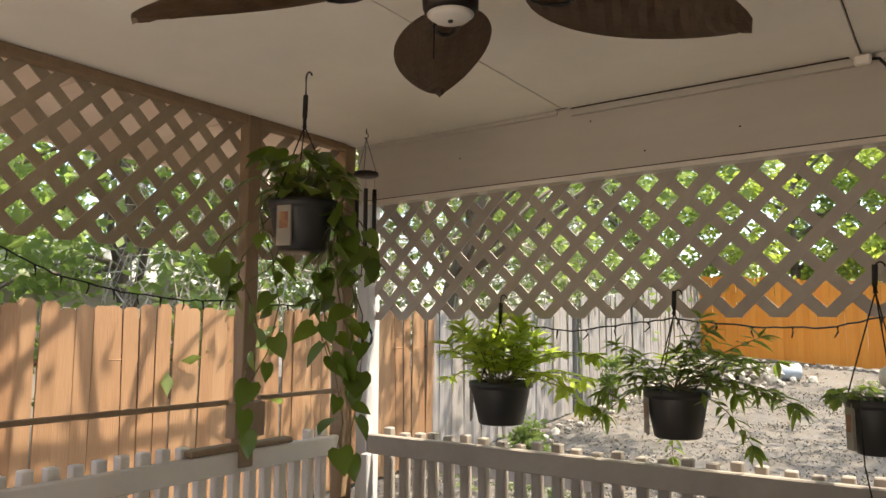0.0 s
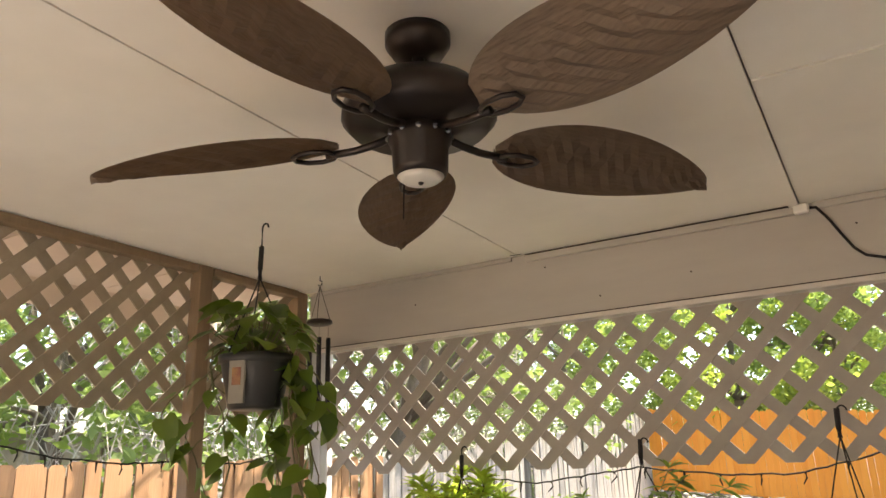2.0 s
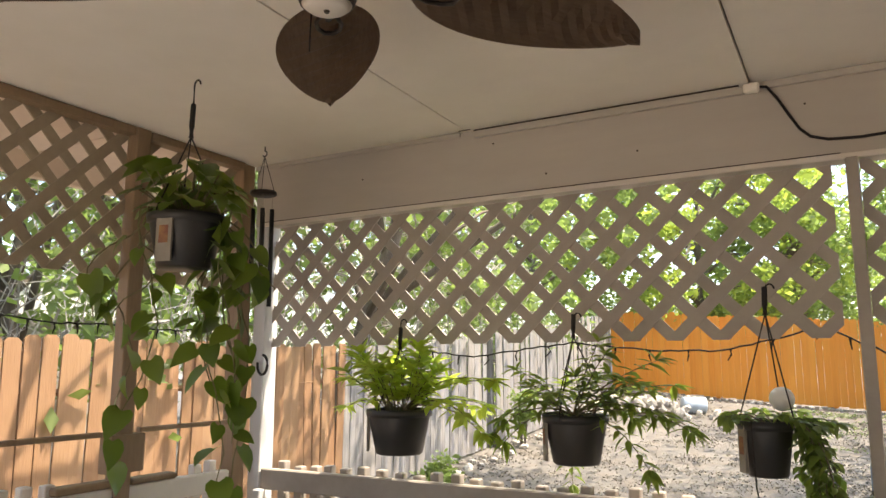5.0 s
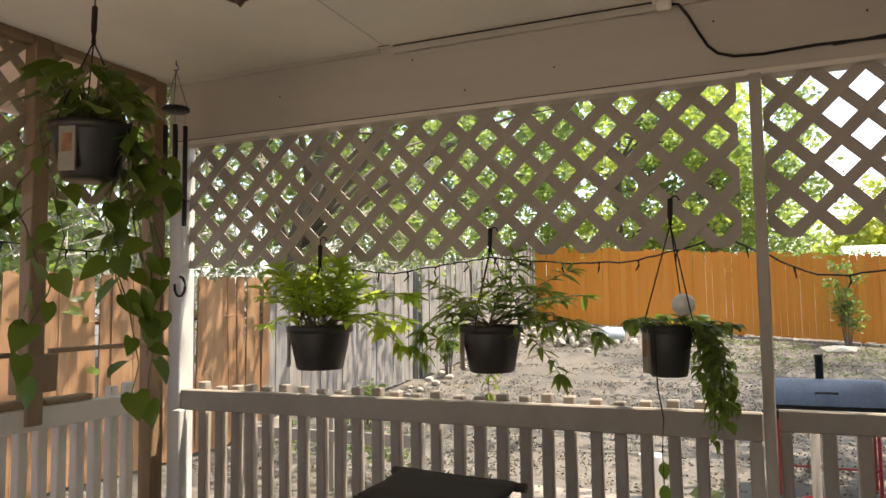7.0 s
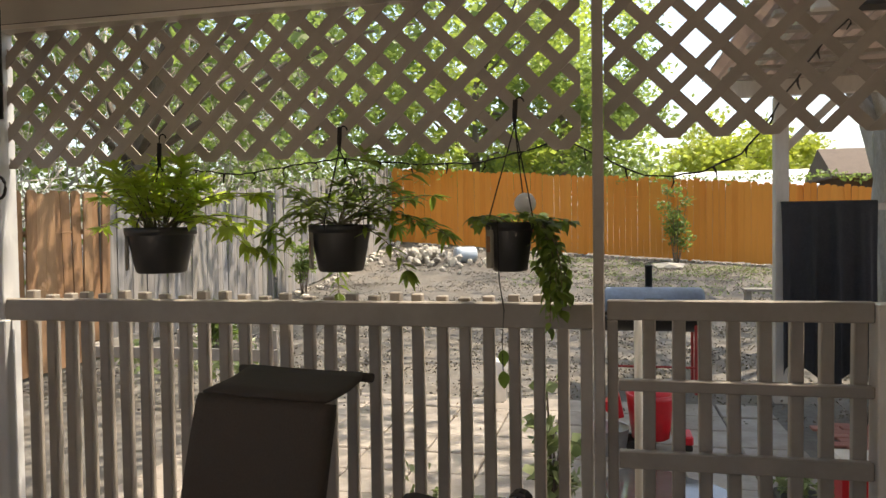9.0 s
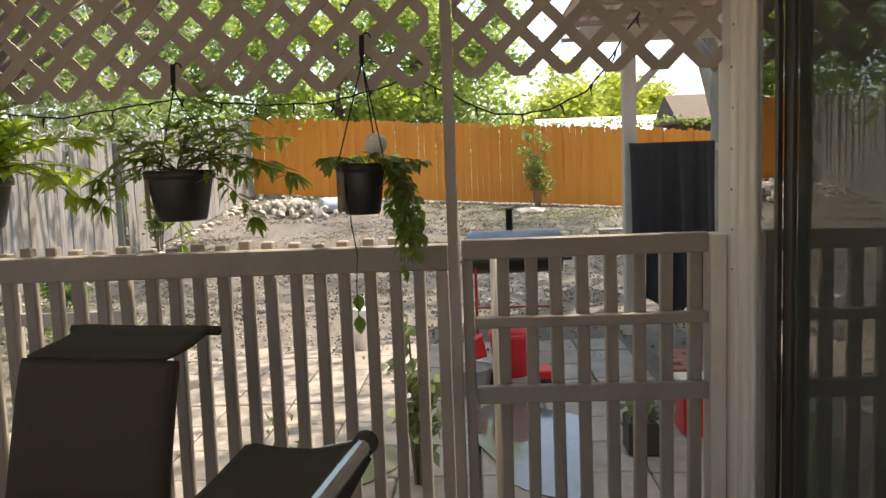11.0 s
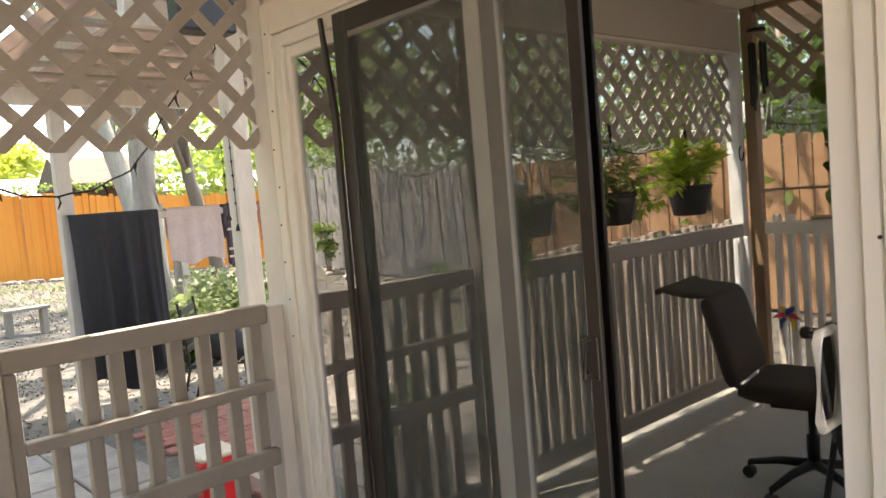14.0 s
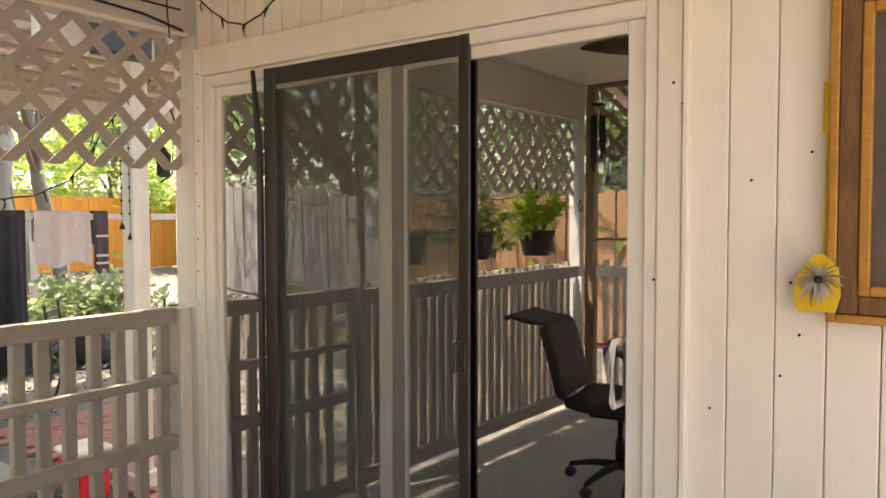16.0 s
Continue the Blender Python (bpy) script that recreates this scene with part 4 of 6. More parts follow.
for k, (dx, L) in enumerate(((1, 0.4), (0.9, 0.36), (-1, 0.33), (1, 0.3), (0.8, 0.42), (-0.8, 0.3), (1, 0.34), (0.95, 0.38))):
    sprig(h1, (-1.33, HY, 1.39), (dx, rand(-0.3, 0.3), rand(0.35, 0.8)), L, lime, 16, rand(0.6, 1.2), 1.0, (0.7, 1.05), 0.25, 8)
h2 = thing("hanging_plant", (-0.632, HY, 1.23), "olive green sprawling plant in a black hanging pot", "hanging plant", "hanging plants")
pot(h2, (-0.632, HY), 0.112, 1.388, 1.222, (-0.85, -0.5, 0))
hanger(h2, (-0.632, HY), 0.12, 1.39, 1.655, 1.74)
for i in range(12):
    a = i * 2.4
    k = rand(0.3, 1.1)
    sprig(h2, (-0.632 + 0.05 * math.cos(a), HY + 0.05 * math.sin(a), 1.38), (k * math.cos(a), k * 0.6 * math.sin(a), 0.8), rand(0.12, 0.24), olive, 10, 0.9, 1.0, (0.7, 1.05), 0.3, 7)
for dx, up, L, s in ((1, 0.55, 0.4, 0.9), (1, 0.35, 0.42, 0.7), (1, 0.75, 0.36, 0.6), (-1, 0.5, 0.34, 1.3), (-1, 0.8, 0.3, 1.5), (-1, 0.3, 0.33, 1.2), (1, 0.2, 0.34, 1.3), (0.3, 1.2, 0.27, 0.3), (0.1, 0.5, 0.2, 2.0), (0.5, 0.5, 0.22, 1.6), (1, 0.7, 0.32, 1.0), (0.4, 0.9, 0.3, 0.4), (0.7, 0.9, 0.34, 0.5), (-0.7, 0.9, 0.3, 0.8), (-0.1, 0.1, 0.36, 3.6)):
    sprig(h2, (-0.632, HY - 0.02, 1.39), (dx, rand(-0.35, 0.2), up), L, olive, 18, s, 1.0, (0.7, 1.1), 0.25, 9)
h3 = thing("hanging_plant", (0.0, HY, 1.23), "dark green trailing plant in a square-shouldered black pot", "hanging plant", "hanging plants")
pot(h3, (-0.025, HY), 0.082, 1.388, 1.222, (-0.8, -0.6, 0))
hanger(h3, (-0.005, HY), 0.092, 1.39, 1.715, 1.81, 3, 3.4, 0.085)
part("solar_globe", lathe(bmesh.new(), [(0.037 * math.sin(k * math.pi / 12) + 0.0005, 1.452 - 0.037 * math.cos(k * math.pi / 12)) for k in range(13)], Matrix.Translation((0.022, HY + 0.05, 0)), 20), GLOBE, h3, "white round solar globe", True)
for i in range(15):
    a = i * 2.4
    sprig(h3, (0.0 + 0.05 * math.cos(a), HY + 0.04 * math.sin(a), 1.38), (math.cos(a), 0.6 * math.sin(a), 0.6), rand(0.08, 0.15), deep, 7, 1.0, 1.0, (0.6, 1.0), 0.3, 4)
for i in range(14):
    sprig(h3, (0.05 + rand(-0.02, 0.03), HY - 0.03 + rand(-0.03, 0.03), 1.4), (0.9, rand(-0.6, 0.3), rand(-0.2, 0.25)), rand(0.14, 0.4), deep, 16, rand(4.0, 7.0), 1.0, (0.6, 1.05), 0.12, 4)
part("trailing_cord", tube(bmesh.new(), [(-0.055, HY - 0.09, 1.39), (-0.05, HY - 0.1, 1.2), (-0.035, HY - 0.1, 1.1), (-0.042, HY - 0.1, 1.0), (-0.04, HY - 0.1, 0.9)], 0.0022, 5), WIRE, h3)
for z, s in ((0.97, 1.2), (0.9, 1.3)):
    piece("leaf", deep[2], h3, Matrix.Translation((-0.04, HY - 0.1, z)) @ toward((0.1, -0.1, -1), 0.6) @ Matrix.Scale(s, 4))

# ---- wires, string lights and small fittings on the porch ----
def string_lights(label, runs, bulbs):
    s = thing("string_lights", runs[0][0], label, "string lights", "string lights")
    for run in runs:
        pts = []
        for a, b in zip(run, run[1:]):
            n = max(2, int((Vector(b) - Vector(a)).length / 0.03))
            pts += [Vector(a).lerp(Vector(b), k / n) + Vector((rand(-0.003, 0.003), 0, rand(-0.003, 0.003))) for k in range(n)]
        pts.append(Vector(run[-1]))
        part("cable", tube(bmesh.new(), pts, 0.0032, 5), WIRE, s)
        for i in range(bulbs // 2, len(pts), bulbs):
            part("bulb", tube(bmesh.new(), [pts[i], pts[i] + Vector((rand(-0.01, 0.01), 0, -0.018)), pts[i] + Vector((rand(-0.014, 0.014), 0, -0.038))], 0.005, 6, 0.002), WIRE, s)
    return s


string_lights("black cable of small string lights hung along the lattice",
              [[(-1.35, 3.73, 1.62), (-1.1, 3.73, 1.59), (-0.69, 3.73, 1.64), (-0.4, 3.73, 1.607), (-0.17, 3.73, 1.605), (0.0, 3.73, 1.64), (0.13, 3.73, 1.675)],
               [(0.16, 3.73, 1.68), (0.22, 3.73, 1.64), (0.29, 3.73, 1.61), (0.36, 3.73, 1.57), (0.43, 3.73, 1.54), (0.52, 3.73, 1.54), (0.62, 3.73, 1.552), (0.74, 3.73, 1.61), (0.8, 3.73, 1.68), (0.88, 3.73, 1.8), (0.98, 3.73, 1.95), (1.1, 3.73, 2.06)]], 4)
string_lights("black cable of small string lights under the tan lattice",
              [[(-2.27, 1.3, 2.0), (-2.27, 1.7, 1.96), (-2.27, 2.06, 1.85), (-2.27, 2.21, 1.78), (-2.27, 2.46, 1.73), (-2.27, 2.72, 1.708), (-2.27, 2.96, 1.712), (-2.27, 3.3, 1.7), (-2.27, 3.5, 1.74)]], 3)
string_lights("black string lights looped over the door trim",
              [[(1.19, 3.6, 2.36), (1.19, 3.52, 2.3), (1.19, 3.4, 2.22), (1.19, 3.3, 2.195), (1.19, 3.2, 2.22), (1.19, 3.1, 2.28), (1.19, 3.02, 2.38), (1.19, 2.98, 2.46)]], 4)
cb = thing("power_cable", (0.0, 3.65, 2.49), "dark cable running down the beam from the ceiling strip", "cable")
part("cable", tube(bmesh.new(), [(-0.01, 3.63, 2.475), (0.04, 3.648, 2.475), (0.07, 3.648, 2.43), (0.1, 3.648, 2.37), (0.13, 3.648, 2.315), (0.16, 3.648, 2.285), (0.21, 3.648, 2.268), (0.3, 3.64, 2.26), (0.45, 3.645, 2.268), (0.7, 3.645, 2.262), (1.0, 3.645, 2.25), (1.17, 3.645, 2.22)], 0.005, 6), WIRE, cb)
part("cable", tube(bmesh.new(), [(0.5, 3.645, 2.26), (0.72, 3.642, 2.275), (0.95, 3.645, 2.3), (1.16, 3.645, 2.3)], 0.004, 6), WIRE, cb)
part("junction", one_box(-0.03, 0.02, 3.61, 3.642, 2.455, 2.488, 0.006), CEIL, cb)
part("drop_wire", tube(bmesh.new(), [(1.1, 3.64, 2.48), (1.1, 3.645, 2.3), (1.11, 3.645, 2.18)], 0.003, 5), WIRE, cb)
# nails and rust marks
for i, (y_, z_) in enumerate(((1.648, 1.752), (1.718, 1.314), (1.672, 1.806), (1.49, 1.56), (1.4, 1.32), (1.38, 1.2), (1.42, 1.1), (1.58, 1.0), (1.36, 1.62))):
    nl = part("nail_head", lathe(bmesh.new(), [(0.0015, 0.0025), (0.0035, 0.002), (0.0035, -0.003)], Matrix.Translation((HX - (0.021 if y_ > 1.6 else 0.0), y_, z_)) @ Matrix.Rotation(-math.pi / 2, 4, "Y"), 8), DARKHOLE)
    hang(nl, tr if y_ > 1.6 else hw)
for i in range(9):
    hang(part("nail_head", lathe(bmesh.new(), [(0.001, 0.0025), (0.003, 0.002), (0.003, -0.003)], Matrix.Translation((HX - 0.021, 3.572 + rand(-0.006, 0.012), 1.0 + i * 0.13)) @ Matrix.Rotation(-math.pi / 2, 4, "Y"), 8), DARKHOLE), tr)
for x_, z_ in ((-0.97, 2.43), (-0.4, 2.32), (-0.75, 2.28), (0.15, 2.4), (-1.6, 2.36), (0.6, 2.36), (0.9, 2.41)):
    hang(part("nail_head", lathe(bmesh.new(), [(0.001, 0.0025), (0.0035, 0.002), (0.0035, -0.003)], Matrix.Translation((x_, NY - 0.0005, z_)) @ Matrix.Rotation(math.pi / 2, 4, "X"), 8), DARKHOLE), beam)

# framed picture and fly swatter on the house wall
pf = thing("framed_picture", (HX - 0.02, 1.0, 1.24), "dark picture in a wide gilt and burl wood frame", "picture")
y0, y1, z0, z1 = 0.66, 1.32, 1.24, 1.99
def ring(name, d, w, x_, t, mat):
    bm = bmesh.new()
    for a in ((y0 + d, y0 + d + w, z0 + d, z1 - d), (y1 - d - w, y1 - d, z0 + d, z1 - d), (y0 + d + w, y1 - d - w, z0 + d, z0 + d + w), (y0 + d + w, y1 - d - w, z1 - d - w, z1 - d)):
        box(bm, x_, x_ + t, a[0], a[1], a[2], a[3], 0.003)
    return part(name, bm, mat, pf)


ring("outer_moulding", 0.0, 0.018, HX - 0.045, 0.045, GOLD)
ring("frame_panel", 0.0181, 0.042, HX - 0.034, 0.03, BURL)
ring("inner_moulding", 0.0602, 0.022, HX - 0.04, 0.034, GOLD)
part("canvas", one_box(HX - 0.014, HX - 0.008, y0 + 0.08, y1 - 0.08, z0 + 0.08, z1 - 0.08, 0), PICTURE, pf)
fs = thing("fly_swatter", (HX - 0.01, 1.33, 1.3), "yellow plastic fly swatter with a dried flower", "fly swatter")
part("paddle", prism(bmesh.new(), [(1.385, 1.29), (1.375, 1.262), (1.3, 1.262), (1.29, 1.3), (1.295, 1.36), (1.325, 1.39), (1.345, 1.39), (1.378, 1.34)], 0.004, lambda u, v, d: Vector((HX - 0.052 + d, u, v))), YELLOW, fs)
part("stick", tube(bmesh.new(), [(HX - 0.01, 1.328, 1.39), (HX - 0.008, 1.327, 1.7)], 0.0035, 6), YELLOW, fs)
part("grip", one_box(HX - 0.014, HX - 0.002, 1.321, 1.337, 1.66, 1.775, 0.003), YELLOW, fs)
petal = leaf_shape("petal", PETAL, 0.052, 0.016, False, 0.5, 0.25)
for k in range(22):
    a = k * 2.4
    piece("petal", petal, fs, Matrix.Translation((HX - 0.056, 1.333, 1.335)) @ toward((-rand(0.1, 0.7), math.cos(a), math.sin(a)), rand(-0.5, 0.5)) @ Matrix.Scale(rand(0.8, 1.25), 4))
part("flower_heart", lathe(bmesh.new(), [(0.002, 0.016), (0.009, 0.008), (0.01, -0.006)], Matrix.Translation((HX - 0.058, 1.333, 1.335)) @ Matrix.Rotation(-math.pi / 2, 4, "Y"), 10), SOIL, fs)

# ---- chairs ----
def sling_chair(name, label, tube_mat=DARKSTEEL):
    """A folding sling chair at the origin, facing -y: curled headrest, back, seat, arms and tube legs."""
    c = thing(name, (0, 0, 0), label, "chair", "porch chairs")
    w = 0.235
    prof = [(-0.42, 0.41), (-0.2, 0.4), (0.0, 0.42), (0.09, 0.5), (0.158, 0.72), (0.19, 0.885), (0.2, 0.905), (0.22, 0.91)]
    head = [(0.222, 0.911), (0.27, 0.905), (0.33, 0.905), (0.38, 0.915), (0.4, 0.925)]
    def strip(name_, pr, mat, ww, t=0.018, par=c, lab=""):
        bm = bmesh.new()
        rows = []
        for i, (y_, z_) in enumerate(pr):
            dip = [0.0, 0.012, 0.016, 0.012, 0.0]
            rows.append([(bm.verts.new((-ww + 2 * ww * j / 4, y_, z_ - dip[j])), bm.verts.new((-ww + 2 * ww * j / 4, y_ + t * 0.6, z_ - dip[j] - t))) for j in range(5)])
        for a, b in zip(rows, rows[1:]):
            for j in range(4):
                bm.faces.new((a[j][0], a[j + 1][0], b[j + 1][0], b[j][0]))
                bm.faces.new((a[j][1], a[j + 1][1], b[j + 1][1], b[j][1]))
            for j in (0, 4):
                bm.faces.new((a[j][0], a[j][1], b[j][1], b[j][0]))
        for r in (rows[0], rows[-1]):
            for j in range(4):
                bm.faces.new((r[j][0], r[j + 1][0], r[j + 1][1], r[j][1]))
        return part(name_, bm, mat, par, lab, True)
    strip("seat", prof[:4], FABRIC, w)
    back = strip("backrest", prof[3:], FABRIC, w, 0.075)
    strip("headrest_flap", head, FABRIC, w - 0.005, 0.035, back)
    part("headrest_tube", tube(bmesh.new(), [(-w - 0.01, 0.405, 0.908), (w + 0.01, 0.405, 0.908)], 0.015, 10), FABRIC if tube_mat == DARKSTEEL else tube_mat, c)
    for s in (-1, 1):
        part("end_cap", lathe(bmesh.new(), [(0.008, -0.012), (0.02, -0.008), (0.021, 0.012), (0.01, 0.02)], Matrix.Translation((s * (w + 0.012), 0.405, 0.908)) @ Matrix.Rotation(s * math.pi / 2, 4, "Y"), 12), FABRIC, c)
    for s in (-1, 1):
        x_ = s * (w + 0.02)
        part("side_tube", tube(bmesh.new(), [(x_, 0.405, 0.905), (x_, 0.32, 0.885), (x_, 0.22, 0.87), (x_, 0.165, 0.7), (x_, 0.08, 0.45), (x_, -0.42, 0.4)], 0.012, 8), tube_mat, c, smooth=True)
        part("leg", tube(bmesh.new(), [(x_ + s * 0.02, -0.36, 0.01), (x_ + s * 0.02, 0.14, 0.62)], 0.012, 8), DARKSTEEL, c)
        part("leg", tube(bmesh.new(), [(x_ + s * 0.03, 0.32, 0.01), (x_ + s * 0.03, -0.2, 0.62)], 0.012, 8), DARKSTEEL, c)
    part("foot_bar", tube(bmesh.new(), [(-w - 0.05, 0.32, 0.03), (w + 0.05, 0.32, 0.03)], 0.01, 6), DARKSTEEL, c)
    return c


def swivel_chair():
    """A padded swivel chair at the origin, facing -y: thick seat and back, curled headrest flap, gas column, star base on casters."""
    c = thing("swivel_chair", (0, 0, 0), "dark padded swivel chair with a curled headrest flap", "chair", "porch chairs")
    w = 0.235

    def pad(name, prof, ww, t, parent, dip=0.012):
        """A cushion along the profile (y, z), thick across it, with rounded sides."""
        bm = bmesh.new()
        across = [(-1.0, 0.35), (-0.94, 0.8), (-0.8, 1.0), (-0.4, 1.05), (0.0, 1.08), (0.4, 1.05), (0.8, 1.0), (0.94, 0.8), (1.0, 0.35)]
        rows = []
        for k, (y_, z_) in enumerate(prof):
            a, b = prof[max(0, k - 1)], prof[min(len(prof) - 1, k + 1)]
            d = Vector((0, b[0] - a[0], b[1] - a[1])).normalized()
            nrm = Vector((0, -d.z, d.y))
            end = 0.55 if k in (0, len(prof) - 1) else 1.0
            top = [bm.verts.new(Vector((u * ww, y_, z_)) + nrm * (t / 2 * h * end - dip * (1 - u * u))) for u, h in across]
            low = [bm.verts.new(Vector((u * ww, y_, z_)) - nrm * (t / 2 * h * end)) for u, h in across]
            rows.append(top + low[::-1])
        n_ = len(rows[0])
        for a, b in zip(rows, rows[1:]):
            for k in range(n_):
                bm.faces.new((a[k], a[(k + 1) % n_], b[(k + 1) % n_], b[k]))
        bm.faces.new(rows[0])
        bm.faces.new(rows[-1])
        return part(name, bm, FABRIC, parent, smooth=True)

    pad("seat", [(-0.43, 0.455), (-0.4, 0.47), (-0.2, 0.47), (0.0, 0.475), (0.07, 0.48)], w, 0.09, c)
    back = pad("backrest", [(0.09, 0.5), (0.1, 0.53), (0.13, 0.65), (0.165, 0.78), (0.19, 0.86), (0.197, 0.885)], w, 0.075, c)
    pad("headrest_flap", [(0.185, 0.893), (0.25, 0.897), (0.31, 0.902), (0.37, 0.915), (0.41, 0.93)], w - 0.02, 0.03, back, 0.006)
    part("flap_tube", tube(bmesh.new(), [(-w - 0.008, 0.405, 0.92), (w + 0.008, 0.405, 0.92)], 0.014, 10), FABRIC, back, smooth=True)
    part("back_bracket", tube(bmesh.new(), [(0, 0.0, 0.41), (0, 0.1, 0.41), (0, 0.16, 0.46), (0, 0.185, 0.62)], 0.02, 8), DARKSTEEL, c, smooth=True)
    hub_ = (0, -0.17)
    part("tilt_plate", one_box(-0.1, 0.1, -0.29, -0.02, 0.385, 0.42, 0.008), DARKSTEEL, c)
    part("gas_column", lathe(bmesh.new(), [(0.028, 0.1), (0.028, 0.25), (0.016, 0.255), (0.016, 0.386)], Matrix.Translation((*hub_, 0)), 16), DARKSTEEL, c, smooth=True)
    for k in range(5):
        a = k * 2 * math.pi / 5 + 0.4
        e = Vector((hub_[0] + 0.29 * math.cos(a), hub_[1] + 0.29 * math.sin(a), 0.075))
        part("base_arm", tube(bmesh.new(), [Vector((*hub_, 0.12)), Vector((*hub_, 0.12)).lerp(e, 0.5) + Vector((0, 0, 0.012)), e], 0.024, 8, 0.014), DARKSTEEL, c, smooth=True)
        cs_ = part("caster", lathe(bmesh.new(), [(0.02, -0.022), (0.029, -0.018), (0.029, 0.018), (0.02, 0.022)], Matrix.Translation((e.x, e.y, 0.029)) @ Matrix.Rotation(a, 4, "Z") @ Matrix.Rotation(math.pi / 2, 4, "X"), 14), POT, c)
        part("caster_stem", tube(bmesh.new(), [(e.x, e.y, 0.05), (e.x, e.y, 0.08)], 0.008, 6), DARKSTEEL, cs_)
    return c


ch = swivel_chair()
ch.matrix_basis = Matrix.Translation((-0.711, 2.851, 0)) @ Matrix.Rotation(radians(-10), 4, "Z")
ch2 = sling_chair("sling_chair", "dark sling chair with bright steel tubes facing the fence", CHROME)
ch2.matrix_basis = Matrix.Translation((-0.286, 2.116, 0)) @ Matrix.Rotation(radians(-98), 4, "Z")
rh = thing("ring_hook", (-2.13, 3.64, 1.55), "black plastic ring hook on the corner column", "hook")
part("ring", tube(bmesh.new(), [(-2.125 + 0.03 * math.sin(k * 0.55), 3.645, 1.56 + 0.045 * math.cos(k * 0.55)) for k in range(10)], 0.006, 6), WIRE, rh)

pw = thing("pinwheel", (-2.1, 3.38, 0.0), "red, orange and blue toy pinwheel beside the railing", "pinwheel")
part("stick", tube(bmesh.new(), [(-2.1, 3.38, 0.0), (-2.1, 3.38, 0.5)], 0.005, 6), OPAL, pw)
BLUE = material("blue_plastic", (0.03, 0.1, 0.42), 0.4, scale=6, vary=0.1, bump=0.03)
for k in range(6):
    vane = leaf_shape("vane", (RED, YELLOW, BLUE)[k % 3], 0.1, 0.06, False, 0.8, 0.1)
    piece("vane", vane, pw, Matrix.Translation((-2.088, 3.38, 0.5)) @ toward((0.15, math.cos(k * math.pi / 3), math.sin(k * math.pi / 3)), 0.5))
part("hub", lathe(bmesh.new(), [(0.004, -0.01), (0.012, 0.0), (0.004, 0.012)], Matrix.Translation((-2.085, 3.38, 0.5)) @ Matrix.Rotation(math.pi / 2, 4, "Y"), 10), OPAL, pw)

# ---- patio, puddle and brick floor ----
GZ = -0.14
pat = thing("paving", (0, 5.2, GZ), "pale concrete paving slabs, partly wet", "paving", kind="structure")
pv = [finish(one_box(-0.197, 0.197, -0.197, 0.197, -0.03, 0.0 + 0.004 * k, 0.008), "slab", PAVER) for k in range(3)]
for i in range(10):
    for j in range(9):
        piece("slab", pv[random.randrange(3)], pat, Matrix.Translation((-2.3 + i * 0.405, 3.98 + j * 0.405, GZ + 0.03)) @ Matrix.Rotation(rand(-0.012, 0.012), 4, "Z"))
bm = bmesh.new()
edge = [(0.62 + 0.3 * math.cos(a) * (1 + 0.3 * math.sin(3 * a)), 5.0 + 0.75 * math.sin(a) * (1 + 0.2 * math.cos(2 * a + 1))) for a in [k * math.pi / 12 for k in range(24)]]
prism(bm, edge, 0.004, lambda u, v, d: Vector((u, v, GZ + 0.037 + d)))
edge = [(-0.35 + 0.3 * math.cos(a) * (1 + 0.2 * math.sin(2 * a)), 4.75 + 0.3 * math.sin(a)) for a in [k * math.pi / 10 for k in range(20)]]
prism(bm, edge, 0.004, lambda u, v, d: Vector((u, v, GZ + 0.037 + d)))
part("puddle", bm, WETPAVER, pat, "shallow puddle on the slabs")
br = thing("brick_floor", (2.4, 5.6, GZ), "red brick floor under the canopy", "paving", kind="structure")
bme = [finish(one_box(-0.098, 0.098, -0.047, 0.047, -0.02, 0.003 * k, 0.004), "brick", BRICK) for k in range(3)]
for i in range(10):
    for j in range(30):
        piece("brick", bme[random.randrange(3)], br, Matrix.Translation((1.83 + i * 0.203 + (0.1 if j % 2 else 0), 4.02 + j * 0.101, GZ + 0.03)))

# ---- yard things ----
mb = thing("mop_bucket", (0.57, 6.1, GZ + 0.03), "red plastic mop bucket on casters", "bucket")
m = Matrix.Translation((0.57, 6.1, GZ + 0.03))
b_ = part("tub", lathe(bmesh.new(), [(0.13, 0.08), (0.15, 0.09), (0.19, 0.36), (0.2, 0.4), (0.18, 0.4), (0.16, 0.34), (0.12, 0.12)], m @ Matrix.Diagonal((0.8, 0.75, 0.93, 1)), 24), RED, mb, smooth=True)
part("spout", prism(bmesh.new(), [(-0.32, 0.3), (-0.2, 0.36), (-0.17, 0.22), (-0.24, 0.2)], 0.12, lambda u, v, d: m @ Vector((u, -0.06 + d, v))), RED, mb)
part("foot_plate", box(bmesh.new(), 0.14, 0.26, -0.1, 0.1, 0.06, 0.12, 0.01, m), RED, mb)
for dx, dy in ((0.22, 0.08), (0.22, -0.08), (-0.12, 0.1), (-0.12, -0.1)):
    part("caster", lathe(bmesh.new(), [(0.035, -0.012), (0.04, 0), (0.035, 0.012)], m @ Matrix.Translation((dx, dy, 0.04)) @ Matrix.Rotation(math.pi / 2, 4, "X"), 14), DARKSTEEL, mb)
tb = thing("metal_tub", (0.28, 6.0, GZ + 0.03), "galvanised metal tub with rolled rim", "tub")
part("tub", lathe(bmesh.new(), [(0.12, 0), (0.13, 0.01), (0.15, 0.16), (0.16, 0.17), (0.145, 0.165), (0.12, 0.02)], Matrix.Translation((0.28, 6.0, GZ + 0.03)), 24), GALV, tb, smooth=True)
